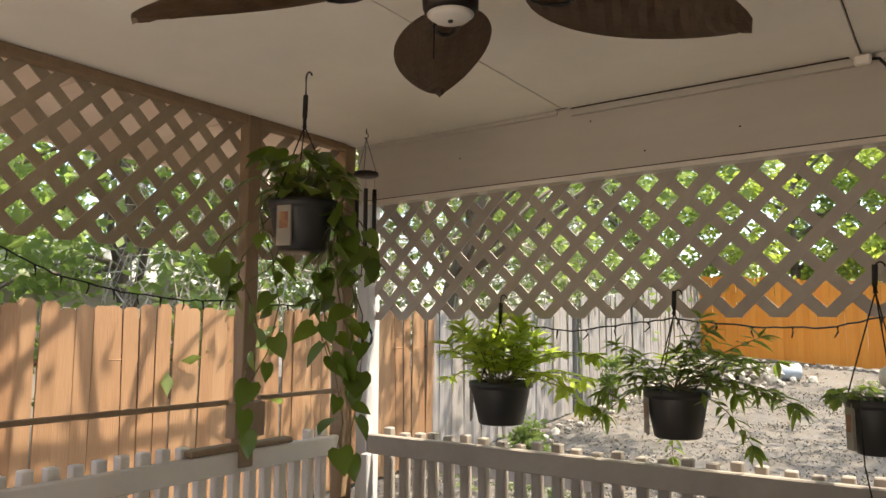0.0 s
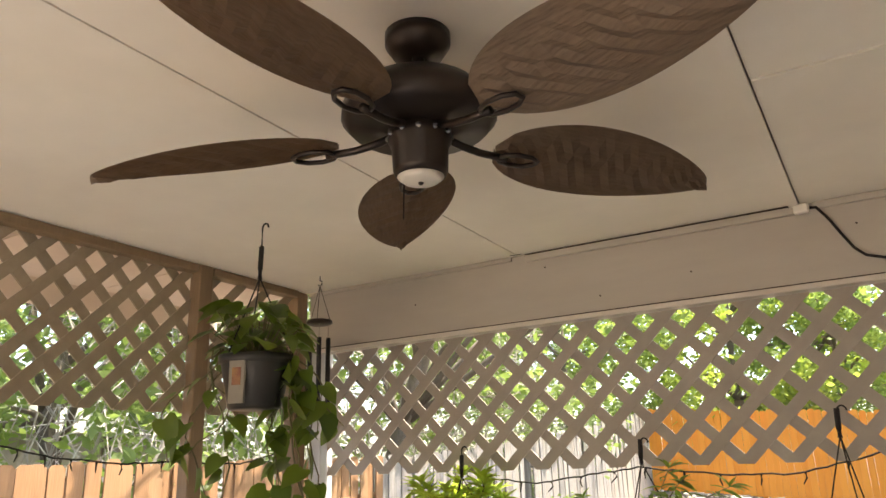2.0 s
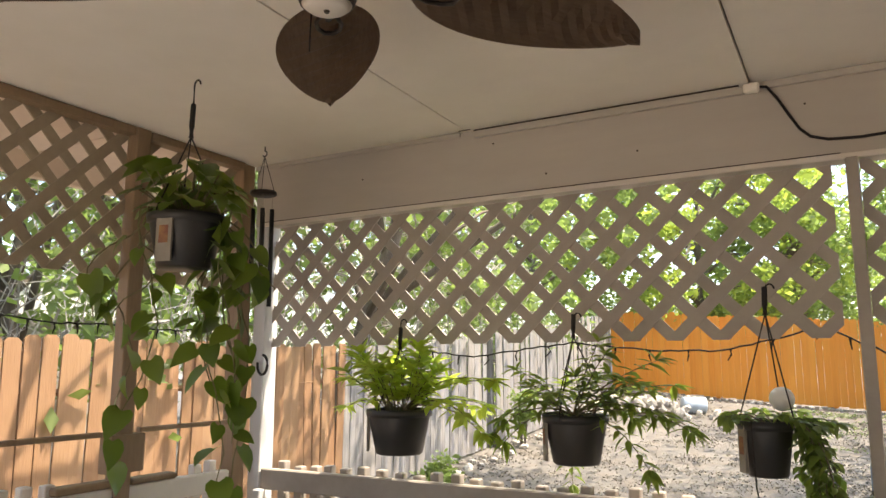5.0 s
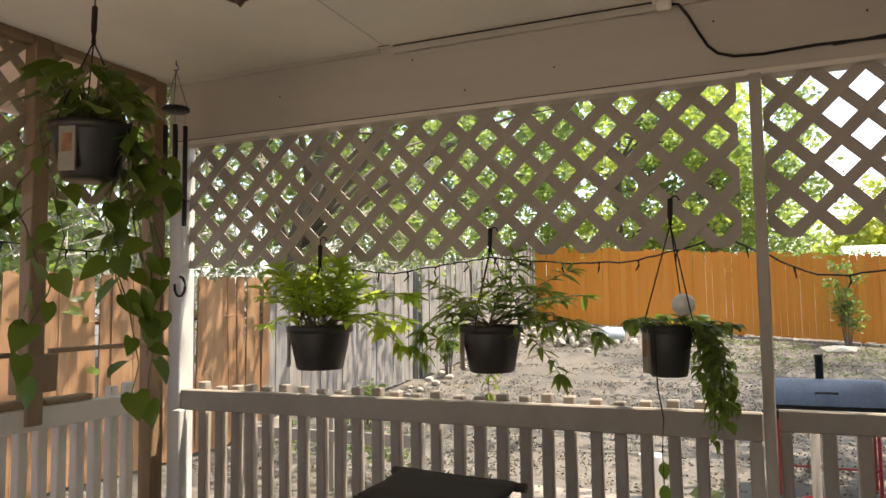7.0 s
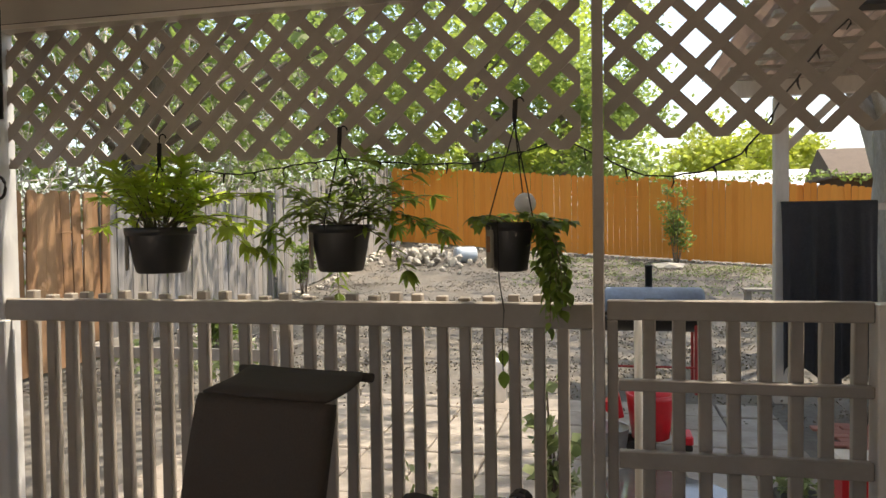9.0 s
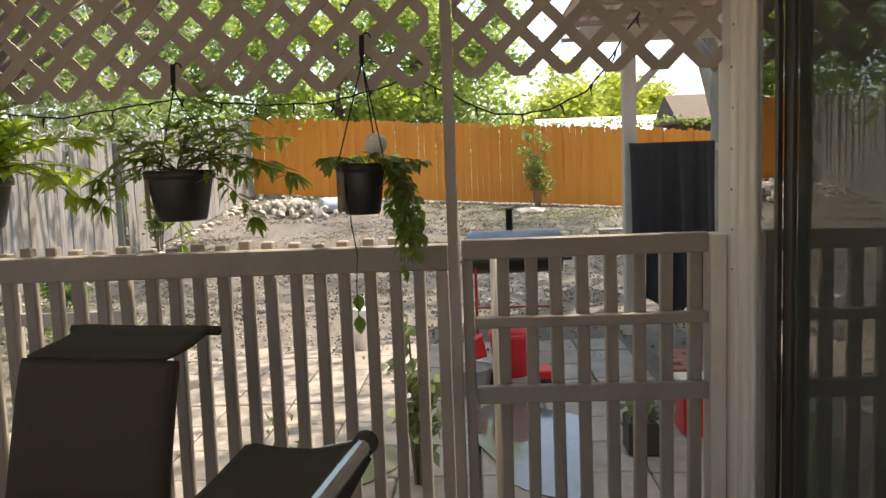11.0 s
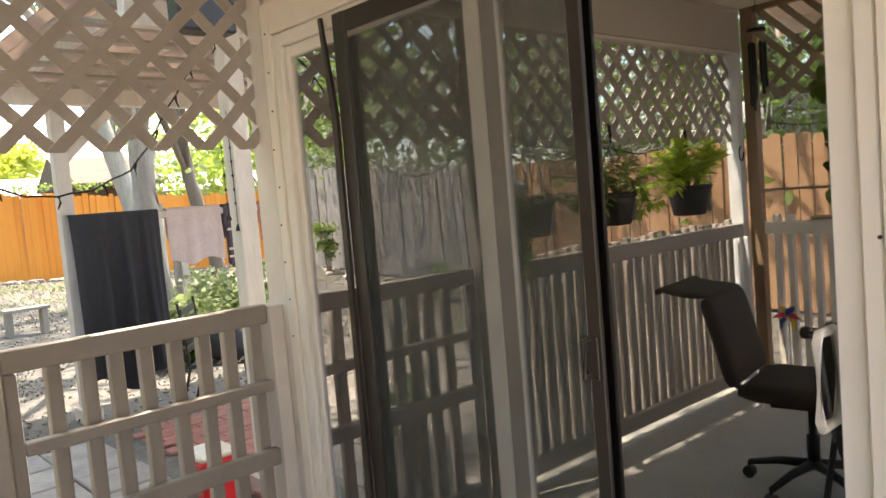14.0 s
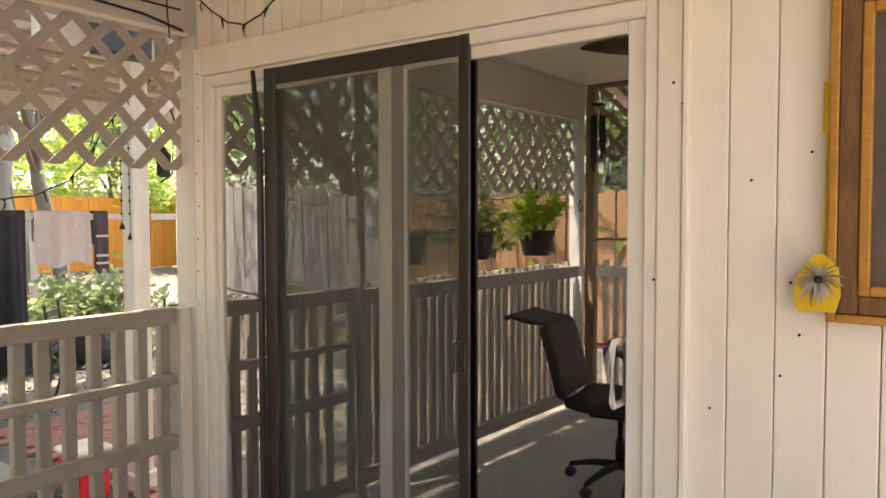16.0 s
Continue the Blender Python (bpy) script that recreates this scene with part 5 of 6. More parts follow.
rc = thing("red_cooler", (1.5, 5.05, GZ + 0.03), "bright red plastic cooler on the bricks", "cooler")
part("body", one_box(1.42, 1.62, 5.0, 5.22, GZ + 0.035, GZ + 0.3, 0.02), RED, rc)
part("lid", one_box(1.41, 1.63, 4.99, 5.23, GZ + 0.302, GZ + 0.34, 0.012), OPAL, rc)
pl = thing("planter_box", (1.17, 4.85, GZ + 0.03), "dark plastic planter with small green plant", "planter")
part("box", one_box(1.08, 1.28, 4.76, 4.94, GZ + 0.035, GZ + 0.22, 0.012), POT, pl)
scatter("foliage", SHRUB, [(1.18, 4.85, GZ + 0.26)], [0.09], 120, 0.06, pl)
wb = thing("white_bucket", (-0.62, 7.3, GZ), "white plastic bucket standing on the dirt", "bucket")
part("bucket", lathe(bmesh.new(), [(0.075, 0), (0.09, 0.36), (0.095, 0.38), (0.088, 0.38), (0.07, 0.02)], Matrix.Translation((-0.62, 7.3, GZ)), 20), GLOBE, wb, smooth=True)
wpole = thing("pale_pole", (0.42, 4.05, GZ), "pale plastic pole standing outside the gate", "pole")
part("pole", lathe(bmesh.new(), [(0.016, 0.0), (0.016, 1.12)], Matrix.Translation((0.415, 4.1, GZ + 0.03)), 12), OPAL, wpole, smooth=True)

# barrel smoker
GY = 8.06
sm = thing("barrel_smoker", (0.6, GY, ground(0.6, GY)), "barrel smoker grill with a blue grey lid", "grill")
sz = 0.6
bm = bmesh.new()
n = 16
ringz = []
for x_, s_ in ((0.27, 0.9), (0.3, 1.0), (1.11, 1.0), (1.14, 0.9)):
    ringz.append([bm.verts.new((x_, GY - 0.21 * s_ * math.cos(math.pi * k / n), sz + 0.2 * s_ * math.sin(math.pi * k / n))) for k in range(n + 1)])
for a, b in zip(ringz, ringz[1:]):
    for k in range(n):
        bm.faces.new((a[k], a[k + 1], b[k + 1], b[k]))
bm.faces.new(ringz[0]), bm.faces.new(ringz[-1])
lid = part("lid", bm, SMOKER, sm, "blue grey faded lid", True)
part("lid_handle", tube(bmesh.new(), [(0.62, GY - 0.19, sz + 0.1), (0.62, GY - 0.25, sz + 0.11), (0.78, GY - 0.25, sz + 0.11), (0.78, GY - 0.19, sz + 0.1)], 0.01, 6), DARKSTEEL, lid)
bm = bmesh.new()
ringz = []
for x_ in (0.27, 1.14):
    ringz.append([bm.verts.new((x_, GY + 0.2 * math.cos(math.pi * k / n), sz - 0.01 - 0.19 * math.sin(math.pi * k / n))) for k in range(n + 1)])
for k in range(n):
    bm.faces.new((ringz[0][k], ringz[0][k + 1], ringz[1][k + 1], ringz[1][k]))
bm.faces.new(ringz[0]), bm.faces.new(ringz[1])
part("firebox", bm, DARKSTEEL, sm, smooth=True)
part("shelf", one_box(0.21, 1.2, GY - 0.33, GY - 0.23, sz - 0.06, sz - 0.03), DARKSTEEL, sm)
part("chimney", lathe(bmesh.new(), [(0.032, sz + 0.15), (0.032, sz + 0.38), (0.036, sz + 0.38), (0.036, sz + 0.4)], Matrix.Translation((0.67, GY + 0.05, 0)), 14), DARKSTEEL, sm, smooth=True)
for x_ in (0.34, 1.06):
    for y_ in (GY - 0.15, GY + 0.15):
        part("leg", tube(bmesh.new(), [(x_, y_, ground(x_, y_)), (x_, y_, sz - 0.12)], 0.014, 6), RUSTRED, sm)
part("brace", tube(bmesh.new(), [(0.34, GY - 0.15, 0.1), (1.06, GY - 0.15, 0.1)], 0.01, 6), RUSTRED, sm)

# rubble heap, pipe, rocks
rb = thing("rubble_heap", (-3.6, 17.2, ground(-3.6, 17.2)), "heap of pale broken stones", "rubble")
def stone_mesh(k):
    bm = bmesh.new()
    bmesh.ops.create_icosphere(bm, subdivisions=1, radius=0.5)
    for v in bm.verts:
        v.co *= 0.75 + 0.5 * noise.noise(v.co * 2.2 + Vector((k * 9.1, 0, 0)))
        v.co.z *= 0.65
    return finish(bm, "stone", STONE)


stones = [stone_mesh(k) for k in range(5)]
for i in range(110):
    a, r = rand(0, 6.28), abs(random.gauss(0, 0.55))
    x_, y_ = -3.6 + 1.25 * r * math.cos(a), 17.2 + 0.7 * r * math.sin(a)
    s_ = rand(0.12, 0.34)
    piece("stone", random.choice(stones), rb, Matrix.Translation((x_, y_, ground(x_, y_) + max(0.02, 0.26 - 0.22 * r))) @ Euler((rand(0, 6), rand(0, 6), rand(0, 6))).to_matrix().to_4x4() @ Matrix.Scale(s_, 4))
pip = thing("pipe_section", (-2.8, 17.3, ground(-2.8, 17.3)), "short grey blue plastic pipe lying on the dirt", "pipe")
part("pipe", lathe(bmesh.new(), [(0.16, 0), (0.17, 0.02), (0.17, 0.45), (0.16, 0.47), (0.14, 0.46), (0.14, 0.01)], Matrix.Translation((-3.0, 17.3, ground(-3.0, 17.3) + 0.17)) @ Matrix.Rotation(0.5, 4, "Z") @ Matrix.Rotation(math.pi / 2, 4, "Y"), 20), PIPE, pip, smooth=True)
el = thing("edging_stones", (-4.6, 15, ground(-4.6, 15)), "row of loose stones along the fence", "stones")
for i in range(70):
    y_ = 9.5 + i * 0.14
    piece("stone", random.choice(stones), el, Matrix.Translation((-4.85 + rand(-0.15, 0.15), y_, ground(-4.85, y_) + 0.03)) @ Matrix.Rotation(rand(0, 6), 4, "Z") @ Matrix.Scale(rand(0.08, 0.24), 4))
for i in range(80):
    x_ = -4.4 + i * 0.17
    piece("stone", random.choice(stones), el, Matrix.Translation((x_, 19.0 + rand(-0.08, 0.05), ground(x_, 19) + 0.03)) @ Matrix.Rotation(rand(0, 6), 4, "Z") @ Matrix.Scale(rand(0.07, 0.2), 4))
fr = thing("flat_rock", (1.5, 18.2, ground(1.5, 18.2)), "flat grey rock lying on the dirt", "rock")
piece("rock", stones[1], fr, Matrix.Translation((1.55, 18.1, ground(1.5, 18.1) + 0.05)) @ Matrix.Diagonal((1.1, 0.5, 0.35, 1)))
rb2 = thing("raised_bed", (-3.2, 6.6, GZ), "low raised bed of old boards on stakes", "planter")
part("board", one_box(-4.1, -2.3, 6.6, 6.63, 0.3, 0.4, 0.006), LUMBER, rb2)
part("board", one_box(-4.12, -4.09, 6.6, 7.6, 0.3, 0.4, 0.006), LUMBER, rb2)
for x_ in (-4.1, -3.2, -2.35):
    part("stake", one_box(x_ - 0.025, x_ + 0.025, 6.635, 6.68, ground(x_, 6.6) - 0.05, 0.55, 0.004), LUMBER, rb2)
scatter("foliage", SHRUB, [(-3.8, 7.0, 0.25), (-3.2, 7.1, 0.2), (-2.8, 7.0, 0.2)], [0.25, 0.2, 0.2], 160, 0.07, rb2)

# ---- canopy by the house, with a drying rail ----
cp = thing("canopy", (2.9, 6.4, GZ), "white painted canopy with a corrugated roof", "canopy")
for x_, y_ in ((1.83, 5.05), (1.72, 7.75), (4.6, 5.1), (4.5, 7.75)):
    p = part("post", one_box(x_ - 0.055, x_ + 0.055, y_ - 0.055, y_ + 0.055, GZ, 2.42, 0.006), PERGOLA, cp)
    part("foot", one_box(x_ - 0.085, x_ + 0.085, y_ - 0.085, y_ + 0.085, GZ, GZ + 0.12, 0.006), PERGOLA, p)
    part("brace", box(bmesh.new(), -0.03, 0.03, -0.03, 0.03, 0, 0.62, 0.004, Matrix.Translation((x_, y_, 1.95)) @ Matrix.Rotation(radians(45 if x_ < 3 else -45), 4, "Y")), PERGOLA, p)
for y_ in (5.1, 7.75):
    part("beam", one_box(1.3, 4.9, y_ - 0.04, y_ + 0.04, 2.425, 2.56, 0.006), PERGOLA, cp)
for i in range(7):
    x_ = 1.45 + i * 0.55
    part("rafter", one_box(x_ - 0.02, x_ + 0.02, 4.3, 8.5, 2.565, 2.66, 0.004), PERGOLA, cp)
for i in range(11):
    y_ = 4.42 + i * 0.39
    part("purlin", one_box(1.22, 5.05, y_ - 0.045, y_ + 0.045, 2.535, 2.562, 0.003), LUMBER, cp, "weathered brown board")
bm = bmesh.new()
nx = 120
lo = [bm.verts.new((1.2 + 3.9 * k / nx, 4.15, 2.69 + 0.018 * math.sin(k * math.pi / 2))) for k in range(nx + 1)]
hi = [bm.verts.new((1.2 + 3.9 * k / nx, 8.7, 2.74 + 0.018 * math.sin(k * math.pi / 2))) for k in range(nx + 1)]
for k in range(nx):
    bm.faces.new((lo[k], lo[k + 1], hi[k + 1], hi[k]))
bmesh.ops.solidify(bm, geom=list(bm.faces), thickness=0.008)
part("roof_sheet", bm, TIN, cp, "dusty corrugated roof sheet")
sp = thing("hanging_box", (1.3, 4.6, 2.3), "dark square box hung under the canopy edge", "box")
part("box", one_box(1.32, 1.6, 4.5, 4.62, 2.28, 2.56, 0.01), DARKSTEEL, sp)
part("box", one_box(1.68, 1.9, 4.5, 4.62, 2.3, 2.56, 0.01), HOUSEG, sp)
dr = thing("drying_rail", (2.9, 7.7, 1.4), "white painted rail between the canopy posts", "rail")
part("rail", one_box(1.78, 4.44, 7.66, 7.7, 1.46, 1.52, 0.005), PERGOLA, dr)


def cloth(name, label, x0, x1, y_, top, low, mat, waves, depth, seed, cat):
    """A cloth folded over the rail, hanging in pleats on its near side, shorter behind."""
    g = random.Random(seed)
    t = thing(name, ((x0 + x1) / 2, y_, top), label, cat, "laundry")
    bm = bmesh.new()
    nu, nv = 40, 24
    ph = [g.uniform(0, 6) for _ in range(4)]
    rows = []
    for j in range(nv + 1):
        v = j / nv
        row = []
        for i in range(nu + 1):
            u = i / nu
            hang_ = max(0.0, v - 0.12) / 0.88
            fold = depth * hang_ ** 0.6 * (math.sin(u * waves * 6.28 + ph[0] + 0.6 * math.sin(v * 3 + ph[1])) + 0.4 * math.sin(u * waves * 15 + ph[2]))
            x_ = x0 + (x1 - x0) * (u + 0.03 * hang_ * math.sin(v * 4 + ph[3]) * (u - 0.3))
            edge = 1 + 0.05 * math.sin(u * 9 + ph[1])
            if v < 0.12:
                z_, yy = top + 0.012 * math.sin(v / 0.12 * 3.14), y_ + 0.05 - 0.075 * v / 0.12
            else:
                z_, yy = top - (top - low) * hang_ * edge, y_ - 0.028 - fold
            row.append(bm.verts.new((x_, min(yy, y_ - 0.024) if v >= 0.12 else yy, z_)))
        rows.append(row)
    for a, b in zip(rows, rows[1:]):
        for i in range(nu):
            bm.faces.new((a[i], a[i + 1], b[i + 1], b[i]))
    part("front_fall", bm, mat, t, smooth=True)
    part("back_fall", box(bmesh.new(), x0 + 0.01, x1 - 0.01, y_ + 0.046, y_ + 0.052, low + 0.45 * (top - low), top), mat, t)
    return t


cloth("black_drape", "black cloth hanging in folds over the rail", 1.7, 2.43, 7.68, 1.535, 0.12, BLACKCLOTH, 3.6, 0.1, 3, "cloth")
cloth("pale_towel", "pale pinkish towel hanging over the rail", 2.5, 3.0, 7.68, 1.535, 1.06, TOWEL, 1.5, 0.012, 5, "towel")
dkt = cloth("dark_towel", "dark banded towel hanging over the rail", 3.03, 3.17, 7.68, 1.535, 0.98, DARKTOWEL, 1.5, 0.012, 6, "towel")
cloth("rust_towel", "rust red towel hanging over the rail", 3.38, 3.62, 7.68, 1.54, 1.19, REDTOWEL, 1.5, 0.012, 7, "towel")
for z_ in (1.12, 1.05, 1.3):
    part("stripe", one_box(3.04, 3.16, 7.628, 7.634, z_, z_ + 0.022, 0.001), TOWEL, dkt, "pale woven stripe")
bch = thing("bead_chimes", (1.84, 5.0, 1.9), "strings of beads and small bells on the post", "wind chime")
for k in range(3):
    x_ = 1.72 + 0.05 * k
    st = part("bead_string", tube(bmesh.new(), [(x_, 5.02, 2.0), (x_ + 0.005, 5.02, 1.45 - 0.06 * k)], 0.002, 4), WIRE, bch)
    for q in range(7):
        part("bead", lathe(bmesh.new(), [(0.002, -0.01), (0.009, 0), (0.002, 0.01)], Matrix.Translation((x_ + 0.003, 5.02, 1.95 - q * 0.075)), 8), DARKSTEEL, st)
    part("bell", lathe(bmesh.new(), [(0.018, -0.04), (0.012, -0.02), (0.003, 0)], Matrix.Translation((x_ + 0.005, 5.02, 1.45 - 0.06 * k)), 10), FANMETAL, st)
lan = thing("hanging_lantern", (2.15, 5.15, 1.85), "black lantern hanging from a looped cable", "lantern")
part("lantern", lathe(bmesh.new(), [(0.02, -0.09), (0.04, -0.08), (0.045, 0.05), (0.02, 0.08), (0.006, 0.1)], Matrix.Translation((2.12, 5.2, 1.82)), 12), WIRE, lan)
part("cable", tube(bmesh.new(), [(2.12, 5.2, 1.91), (2.08, 5.2, 2.1), (2.14, 5.2, 2.25), (2.2, 5.2, 2.1), (2.18, 5.2, 1.75), (2.1, 5.2, 1.7)], 0.006, 6), WIRE, lan)

# patio chairs under the canopy
def wire_chair():
    c = thing("metal_chair", (0, 0, 0), "black metal patio chair with slatted seat", "chair", "patio chairs")
    for k in range(6):
        part("seat_slat", one_box(-0.22, 0.22, -0.22 + k * 0.075, -0.17 + k * 0.075, 0.43, 0.445, 0.003), DARKSTEEL, c)
    for k in range(5):
        part("back_slat", one_box(-0.2, 0.2, 0.235, 0.25, 0.52 + k * 0.075, 0.57 + k * 0.075, 0.003), DARKSTEEL, c)
    for x_ in (-0.23, 0.23):
        part("leg", tube(bmesh.new(), [(x_, 0.32, 0), (x_, 0.2, 0.43), (x_, 0.25, 0.92)], 0.011, 6), DARKSTEEL, c)
        part("leg", tube(bmesh.new(), [(x_, -0.26, 0), (x_, -0.2, 0.43), (x_, 0.22, 0.43)], 0.011, 6), DARKSTEEL, c)
    return c


wch = wire_chair()
wch.matrix_basis = Matrix.Translation((2.45, 6.75, GZ + 0.033)) @ Matrix.Rotation(0.9, 4, "Z")
copy_thing(wch, Matrix.Translation((3.3, 6.5, GZ + 0.033)) @ Matrix.Rotation(2.4, 4, "Z"))
bag = thing("black_bag", (2.55, 6.72, 0.34), "black soft bag lying on the metal chair", "bag")
bm = bmesh.new()
bmesh.ops.create_icosphere(bm, subdivisions=3, radius=0.17)
for v in bm.verts:
    v.co *= 1 + 0.25 * noise.noise(v.co * 7)
    v.co.z = max(v.co.z, -0.12) * 0.9
    v.co += Vector((2.47, 6.73, 0.448))
part("bag_body", bm, BLACKCLOTH, bag, smooth=True)
lp = thing("lumber_stack", (3.6, 11.0, ground(3.6, 11)), "old grey boards leaning together", "lumber")
for k in range(14):
    x_ = 3.2 + k * 0.07
    part("board", box(bmesh.new(), -0.05, 0.05, -0.012, 0.012, 0, rand(1.3, 1.9), 0.003, Matrix.Translation((x_, 11.0 + rand(-0.2, 0.2), ground(3.6, 11))) @ Matrix.Rotation(rand(-0.35, 0.2), 4, "Y") @ Matrix.Rotation(rand(-0.3, -0.1), 4, "X")), LUMBER, lp)
bn = thing("wood_bench", (2.6, 13.2, ground(2.6, 13.2)), "small weathered wooden bench", "bench")
part("seat", one_box(2.35, 2.95, 13.1, 13.4, 0.32, 0.36), LUMBER, bn)
for x_ in (2.42, 2.88):
    part("leg", one_box(x_ - 0.04, x_ + 0.04, 13.15, 13.35, ground(2.6, 13.2) - 0.03, 0.318), LUMBER, bn)


def shrub(x, y, r, h, label, mat=SHRUB, n=10, per=160, size=0.1, seed=0, name="shrub"):
    g = random.Random(seed)
    z = ground(x, y)
    s = thing(name, (x, y, z), label, "shrub", "yard shrubs")
    bm = bmesh.new()
    cs, rs = [], []
    for k in range(n):
        a, rr = k * 2.4, r * math.sqrt(g.uniform(0.02, 1)) * 0.7
        e = Vector((x + rr * math.cos(a), y + rr * math.sin(a), z + h * g.uniform(0.3, 1.0)))
        tube(bm, [(x + 0.1 * math.cos(a) * r, y + 0.1 * math.sin(a) * r, z - 0.03), Vector((x, y, z)).lerp(e, 0.5) + Vector((0, 0, 0.05)), e], 0.012, 5, 0.004)
        cs.append(tuple(e)), rs.append(r * 0.32)
        cs.append(tuple(Vector((x, y, z + 0.1)).lerp(e, 0.6))), rs.append(r * 0.3)
    part("woody_base", bm, BARK, s)
    scatter("foliage", mat, cs, rs, per, size, s, 0.9, seed)
    return s


shrub(4.2, 9.6, 0.9, 0.9, "grey green oleander shrub with narrow leaves", size=0.12, seed=3, n=12, per=95)
shrub(3.2, 9.2, 0.5, 0.6, "low green shrub beside the boards", size=0.12, seed=4)
shrub(1.85, 18.75, 0.42, 1.75, "slender dark green sapling by the orange fence", TREELEAF, 9, 60, 0.09, 5)
shrub(-4.75, 12.9, 0.3, 1.0, "thin green weeds at the fence post", TREELEAF, 6, 60, 0.08, 6)
shrub(-4.3, 9.2, 0.3, 0.5, "thin green weeds at the fence", TREELEAF, 6, 50, 0.08, 8)
shrub(0.05, 4.5, 0.16, 0.85, "tall narrow-leaved weed beside the railing", SHRUB, 7, 12, 0.09, 9)
shrub(-0.55, 4.35, 0.14, 0.5, "small weed beside the railing", SHRUB, 5, 9, 0.06, 10)

# vines along the top of the orange fence
vi = thing("fence_vine", (3.5, 19.3, 2.3), "green vine creeping along the fence top", "vine")
scatter("foliage", TREELEAF, [(0.6 + k * 0.22, 19.32, ground(1, 19) + 1.86 + 0.05 * math.sin(k)) for k in range(34)], [0.13] * 34, 26, 0.1, vi, 0.6, 12)

# trees: behind the fences, and over the yard
tree(-8.4, 6.3, 7.0, 2.9, "leafy green tree behind the cedar fence", seed=1, low=0.22)
tree(-7.0, 10.2, 8.5, 3.4, "tall leafy tree leaning over the fence", seed=2, lean=(2.4, -0.4), low=0.42, per=130)
tree(-8.6, 14.6, 9.0, 3.6, "tall leafy tree behind the grey fence", seed=3, low=0.2, per=240)
# stands out of view; crown placed between sun and cedar fence for leaf shadows
tree(-6.6, -0.6, 8.2, 3.6, "unseen leafy tree added to dapple the cedar fence", seed=4, lean=(3.6, 5.6), low=0.56, per=70, trunk=0.12, clumps=64, size=0.15)
tree(-7.6, 20.5, 9.0, 3.6, "tall leafy tree beyond the yard corner", seed=5, low=0.2, per=240, size=0.2)
tree(-3.4, 22.5, 8.5, 3.3, "bright green tree behind the orange fence", BRIGHTLEAF, seed=6, low=0.22, per=250, size=0.2)
tree(-0.9, 23.5, 8.0, 2.6, "leafy tree behind the orange fence", seed=7, low=0.25, per=230, size=0.2)
tree(-10.5, 24.5, 11.0, 4.5, "large tree far behind the fences", seed=8, low=0.15, per=240, size=0.26)
tree(-2.0, 29.0, 11.0, 4.6, "large bright tree far behind the fence", BRIGHTLEAF, seed=9, low=0.15, per=240, size=0.26)
tree(3.28, 10.1, 9.5, 4.6, "tall shade tree with a pale trunk", bark=PALEBARK, seed=10, trunk=0.2, low=0.66, per=120, clumps=44)
# added tree, crown kept above view, only there to dapple the yard
tree(5.4, 14.8, 11.0, 5.2, "wide tree added for dappled shade, crown above view", bark=PALEBARK, seed=18, trunk=0.2, low=0.68, per=120, clumps=48, lean=(-1.6, 0.4))
tree(6.8, 15.5, 8.8, 3.4, "dark leaning shade tree", seed=11, lean=(-0.9, 0), low=0.66, per=110)
# hidden by the house; added to keep sun off the gate rail and patio
tree(6.4, 5.4, 9.6, 2.3, "unseen tree added to shade the gate and patio", seed=19, lean=(-2.5, -0.4), low=0.7, per=60, clumps=36, size=0.15)
tree(8.6, 10.5, 8.0, 3.6, "leafy tree beyond the canopy", seed=12, low=0.25, per=110)
tree(11.0, 20.8, 7.5, 3.0, "green tree behind the orange fence", BRIGHTLEAF, seed=13, low=0.2, per=220, size=0.2)
tree(7.4, 47.0, 7.0, 4.6, "broad yellow green tree in the distance", YELLOWLEAF, seed=14, low=0.15, per=320, size=0.36, clumps=46)
tree(22.0, 44.0, 10.0, 6.0, "broad green tree in the distance", seed=15, low=0.1, per=260, size=0.4)
tree(-14.0, 11.0, 10.0, 4.5, "large tree far behind the cedar fence", seed=16, low=0.1, per=240, size=0.26)
tree(-13.5, 3.5, 10.0, 4.2, "large tree far behind the cedar fence", seed=17, low=0.12, per=240, size=0.26)


# low brush that closes the view behind the fences
g = np.random.default_rng(11)
cs = [(-7.6 + g.normal() * 0.7, y_, (3.1 if y_ < 9.5 else 1.2) + g.uniform(0, 2.4)) for y_ in np.linspace(4.0, 21.5, 62)]
cs += [(x_, 23.0 + g.normal() * 0.6, 1.6 + g.uniform(0, 2.2)) for x_ in np.linspace(-8.0, 1.2, 44)]
br_ = scatter("brush", TREELEAF, cs, [0.75] * len(cs), 130, 0.17, None, 0.9, 31)
tagged(br_, "dense green brush growing behind the fences", "brush", kind="stuff")

# dry twigs and thin branches tangled behind the cedar and grey fences
n_ = 2600
c_ = np.stack([g.uniform(-7.4, -5.7, n_), g.uniform(5.0, 16.5, n_), 1.3 + 3.6 * g.random(n_) ** 1.2], 1)
w_ = g.normal(size=(n_, 3)) * np.array([0.5, 0.8, 1.0])
w_ /= np.linalg.norm(w_, axis=1)[:, None]
l_ = g.uniform(0.25, 1.1, n_)[:, None]
s_ = np.cross(w_, g.normal(size=(n_, 3)))
s_ /= np.linalg.norm(s_, axis=1)[:, None]
u_ = np.cross(w_, s_)
r_ = g.uniform(0.004, 0.016, n_)[:, None]
a_, b_ = c_ - w_ * l_ / 2, c_ + w_ * l_ / 2 + s_ * l_ * 0.08
vs_ = np.stack([a_ + s_ * r_, a_ - s_ * r_ * 0.5 + u_ * r_, a_ - s_ * r_ * 0.5 - u_ * r_, b_], 1).reshape(-1, 3)
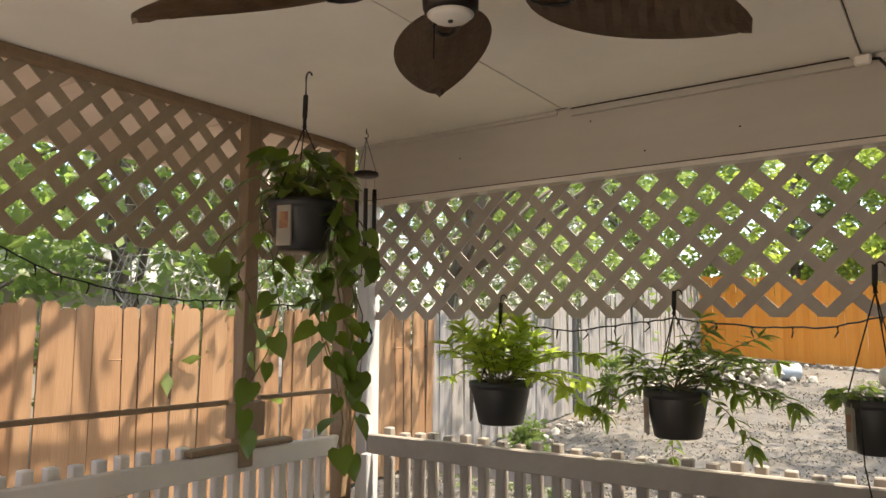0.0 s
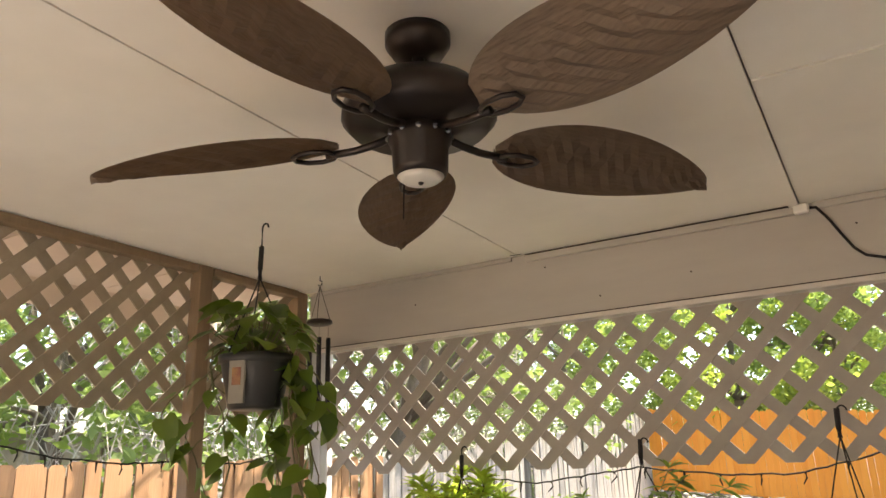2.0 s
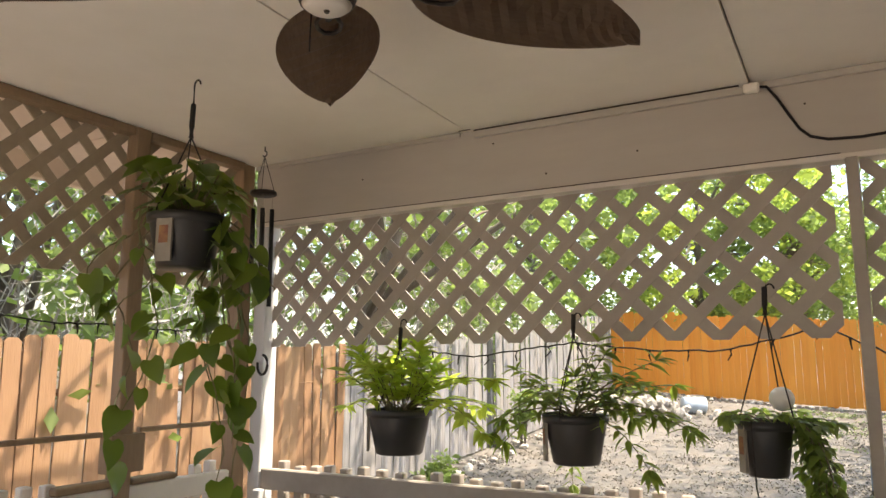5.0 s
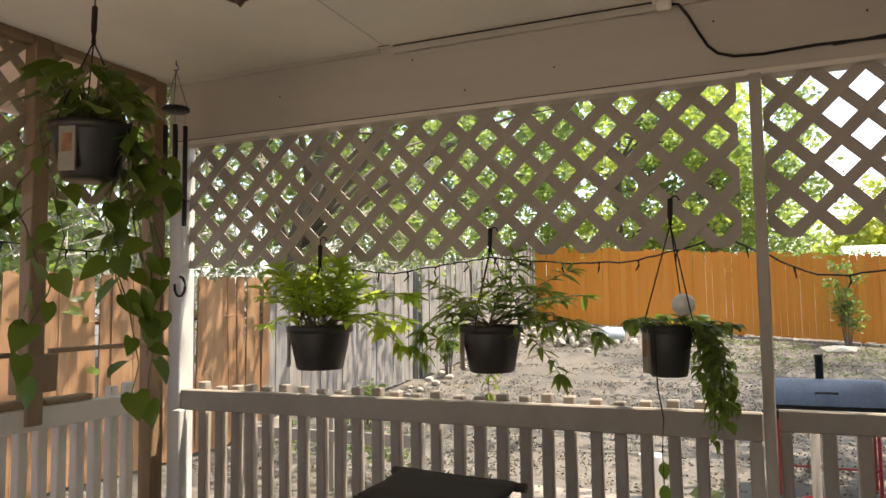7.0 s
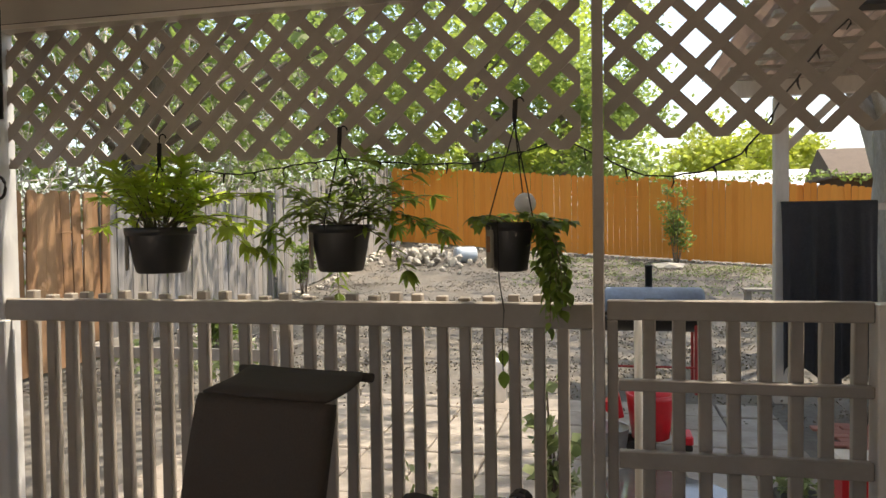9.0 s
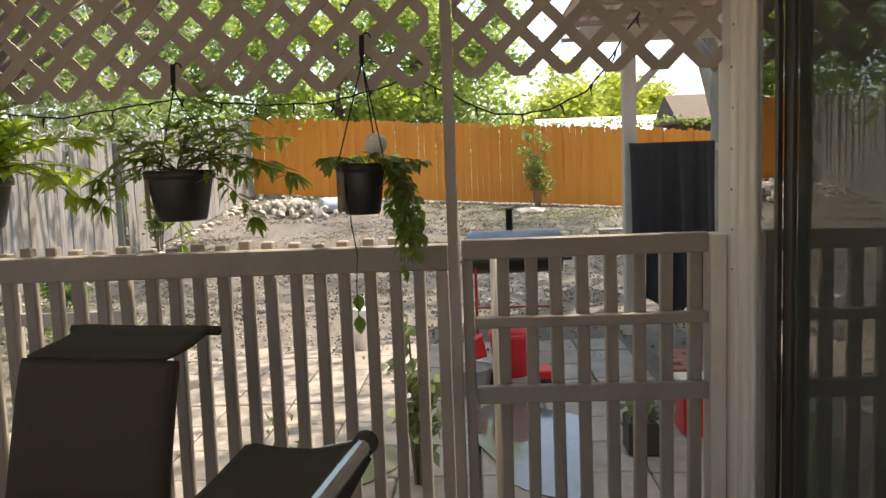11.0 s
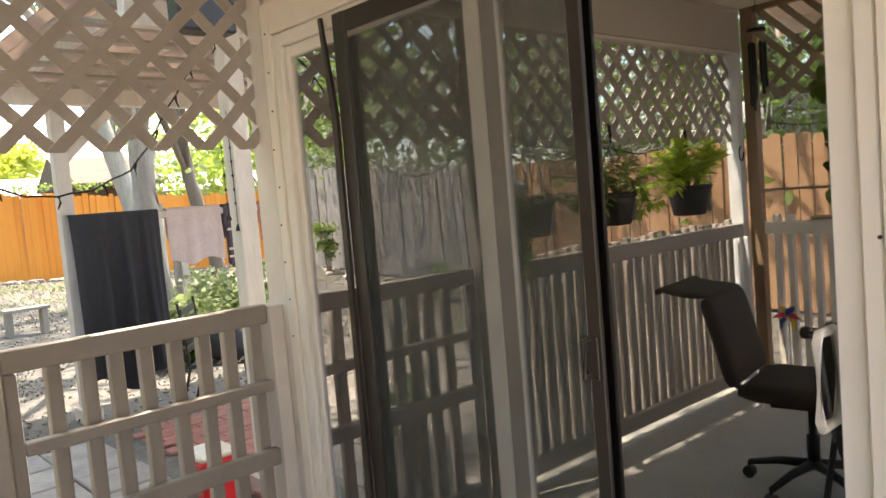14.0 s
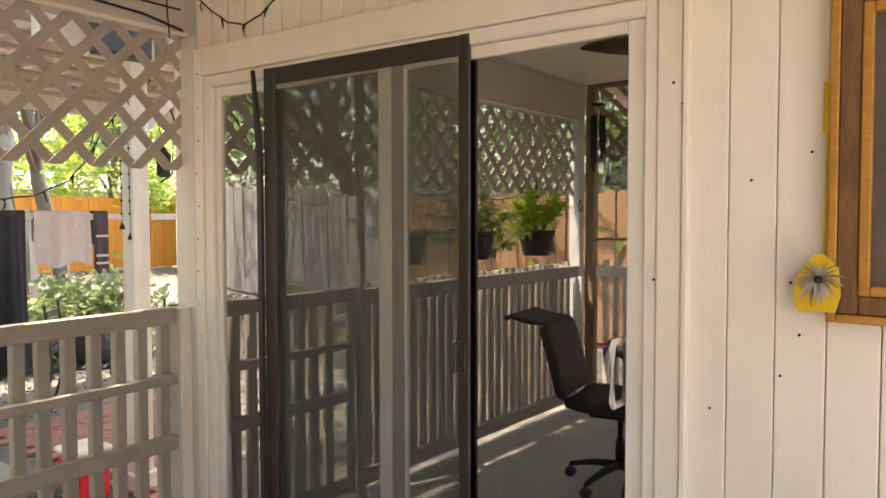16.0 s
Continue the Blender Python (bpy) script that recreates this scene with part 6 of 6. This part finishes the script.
fs_ = [(4 * k + i, 4 * k + (i + 1) % 3, 4 * k + 3) for k in range(n_) for i in range(3)]
tw_me = bpy.data.meshes.new("dry_twigs")
tw_me.from_pydata(vs_.tolist(), [], fs_)
tw_me.materials.append(PALEBARK)
tagged(new("dry_twigs", tw_me), "tangle of dry brown twigs behind the fences", "twigs", kind="stuff")

# neighbouring buildings
def building(label, x0, x1, y0, y1, z, h, rise, wall_mat, roof_mat, name="neighbour_house"):
    b = thing(name, ((x0 + x1) / 2, (y0 + y1) / 2, z), label, "building", "neighbouring buildings")
    part("wall", one_box(x0, x1, y0, y1, z - 0.3, z + h, 0.01), wall_mat, b)
    bm = bmesh.new()
    ym = (y0 + y1) / 2
    prism(bm, [(y0 - 0.3, z + h + 0.002), (y1 + 0.3, z + h + 0.002), (y1 + 0.3, z + h + 0.1), (ym, z + h + rise), (y0 - 0.3, z + h + 0.1)], x1 - x0 + 0.6, lambda u, v, d: Vector((x0 - 0.3 + d, u, v)))
    part("roof", bm, roof_mat, b)
    for k in range(3):
        yy = y0 + (y1 - y0) * (k + 0.5) / 3
        w_ = part("window", one_box(x1 + 0.002, x1 + 0.04, yy - 0.45, yy + 0.45, z + 1.0, z + 2.0, 0.01), ROOFW, b)
        part("pane", one_box(x1 + 0.042, x1 + 0.05, yy - 0.38, yy + 0.38, z + 1.07, z + 1.93, 0), DARKSTEEL, w_)
    return b


building("long low house with a pale metal roof", 3.0, 16.0, 27.0, 31.0, 0.7, 1.75, 0.75, HOUSEG, ROOFW)
building("small brown barn-shaped garden shed", 6.1, 8.0, 21.6, 23.6, 0.5, 1.95, 0.85, SHEDB, SHEDB, "garden_shed")
building("grey house with a pale roof behind the cedar fence", -21.0, -14.0, 4.0, 13.0, 0.0, 2.55, 0.75, HOUSEG, ROOFW)
building("brown wooden shed close behind the cedar fence", -9.6, -7.0, 0.2, 3.6, 0.0, 2.9, 0.5, SHEDB, SHEDB, "garden_shed")
fence("board_fence", "grey board fence closing the far side", (12.0, 19.2, 0), (12.0, -6.0, 0), GREYFENCE)

# leaf litter and pebbles
g = np.random.default_rng(5)
cs = [(x_, y_, ground(x_, y_) + 0.02) for x_, y_ in zip(g.uniform(-4.9, 6, 700), g.uniform(6.8, 18.8, 700))]
lt = scatter("leaf_litter", LITTER, cs, [0.4] * len(cs), 60, 0.036, None, 0.012, 21)
gs = scatter("grass", SHRUB, [(x_, y_, ground(x_, y_) + 0.02) for x_, y_ in zip(g.uniform(-1.5, 8.0, 260), 18.6 - 3.6 * g.random(260) ** 1.6)], [0.3] * 260, 22, 0.06, None, 0.05, 22)
tagged(gs, "thin patches of dry green grass near the fence", "grass", kind="stuff")
tagged(lt, "dry brown leaves scattered over the dirt", "leaf litter", kind="stuff")
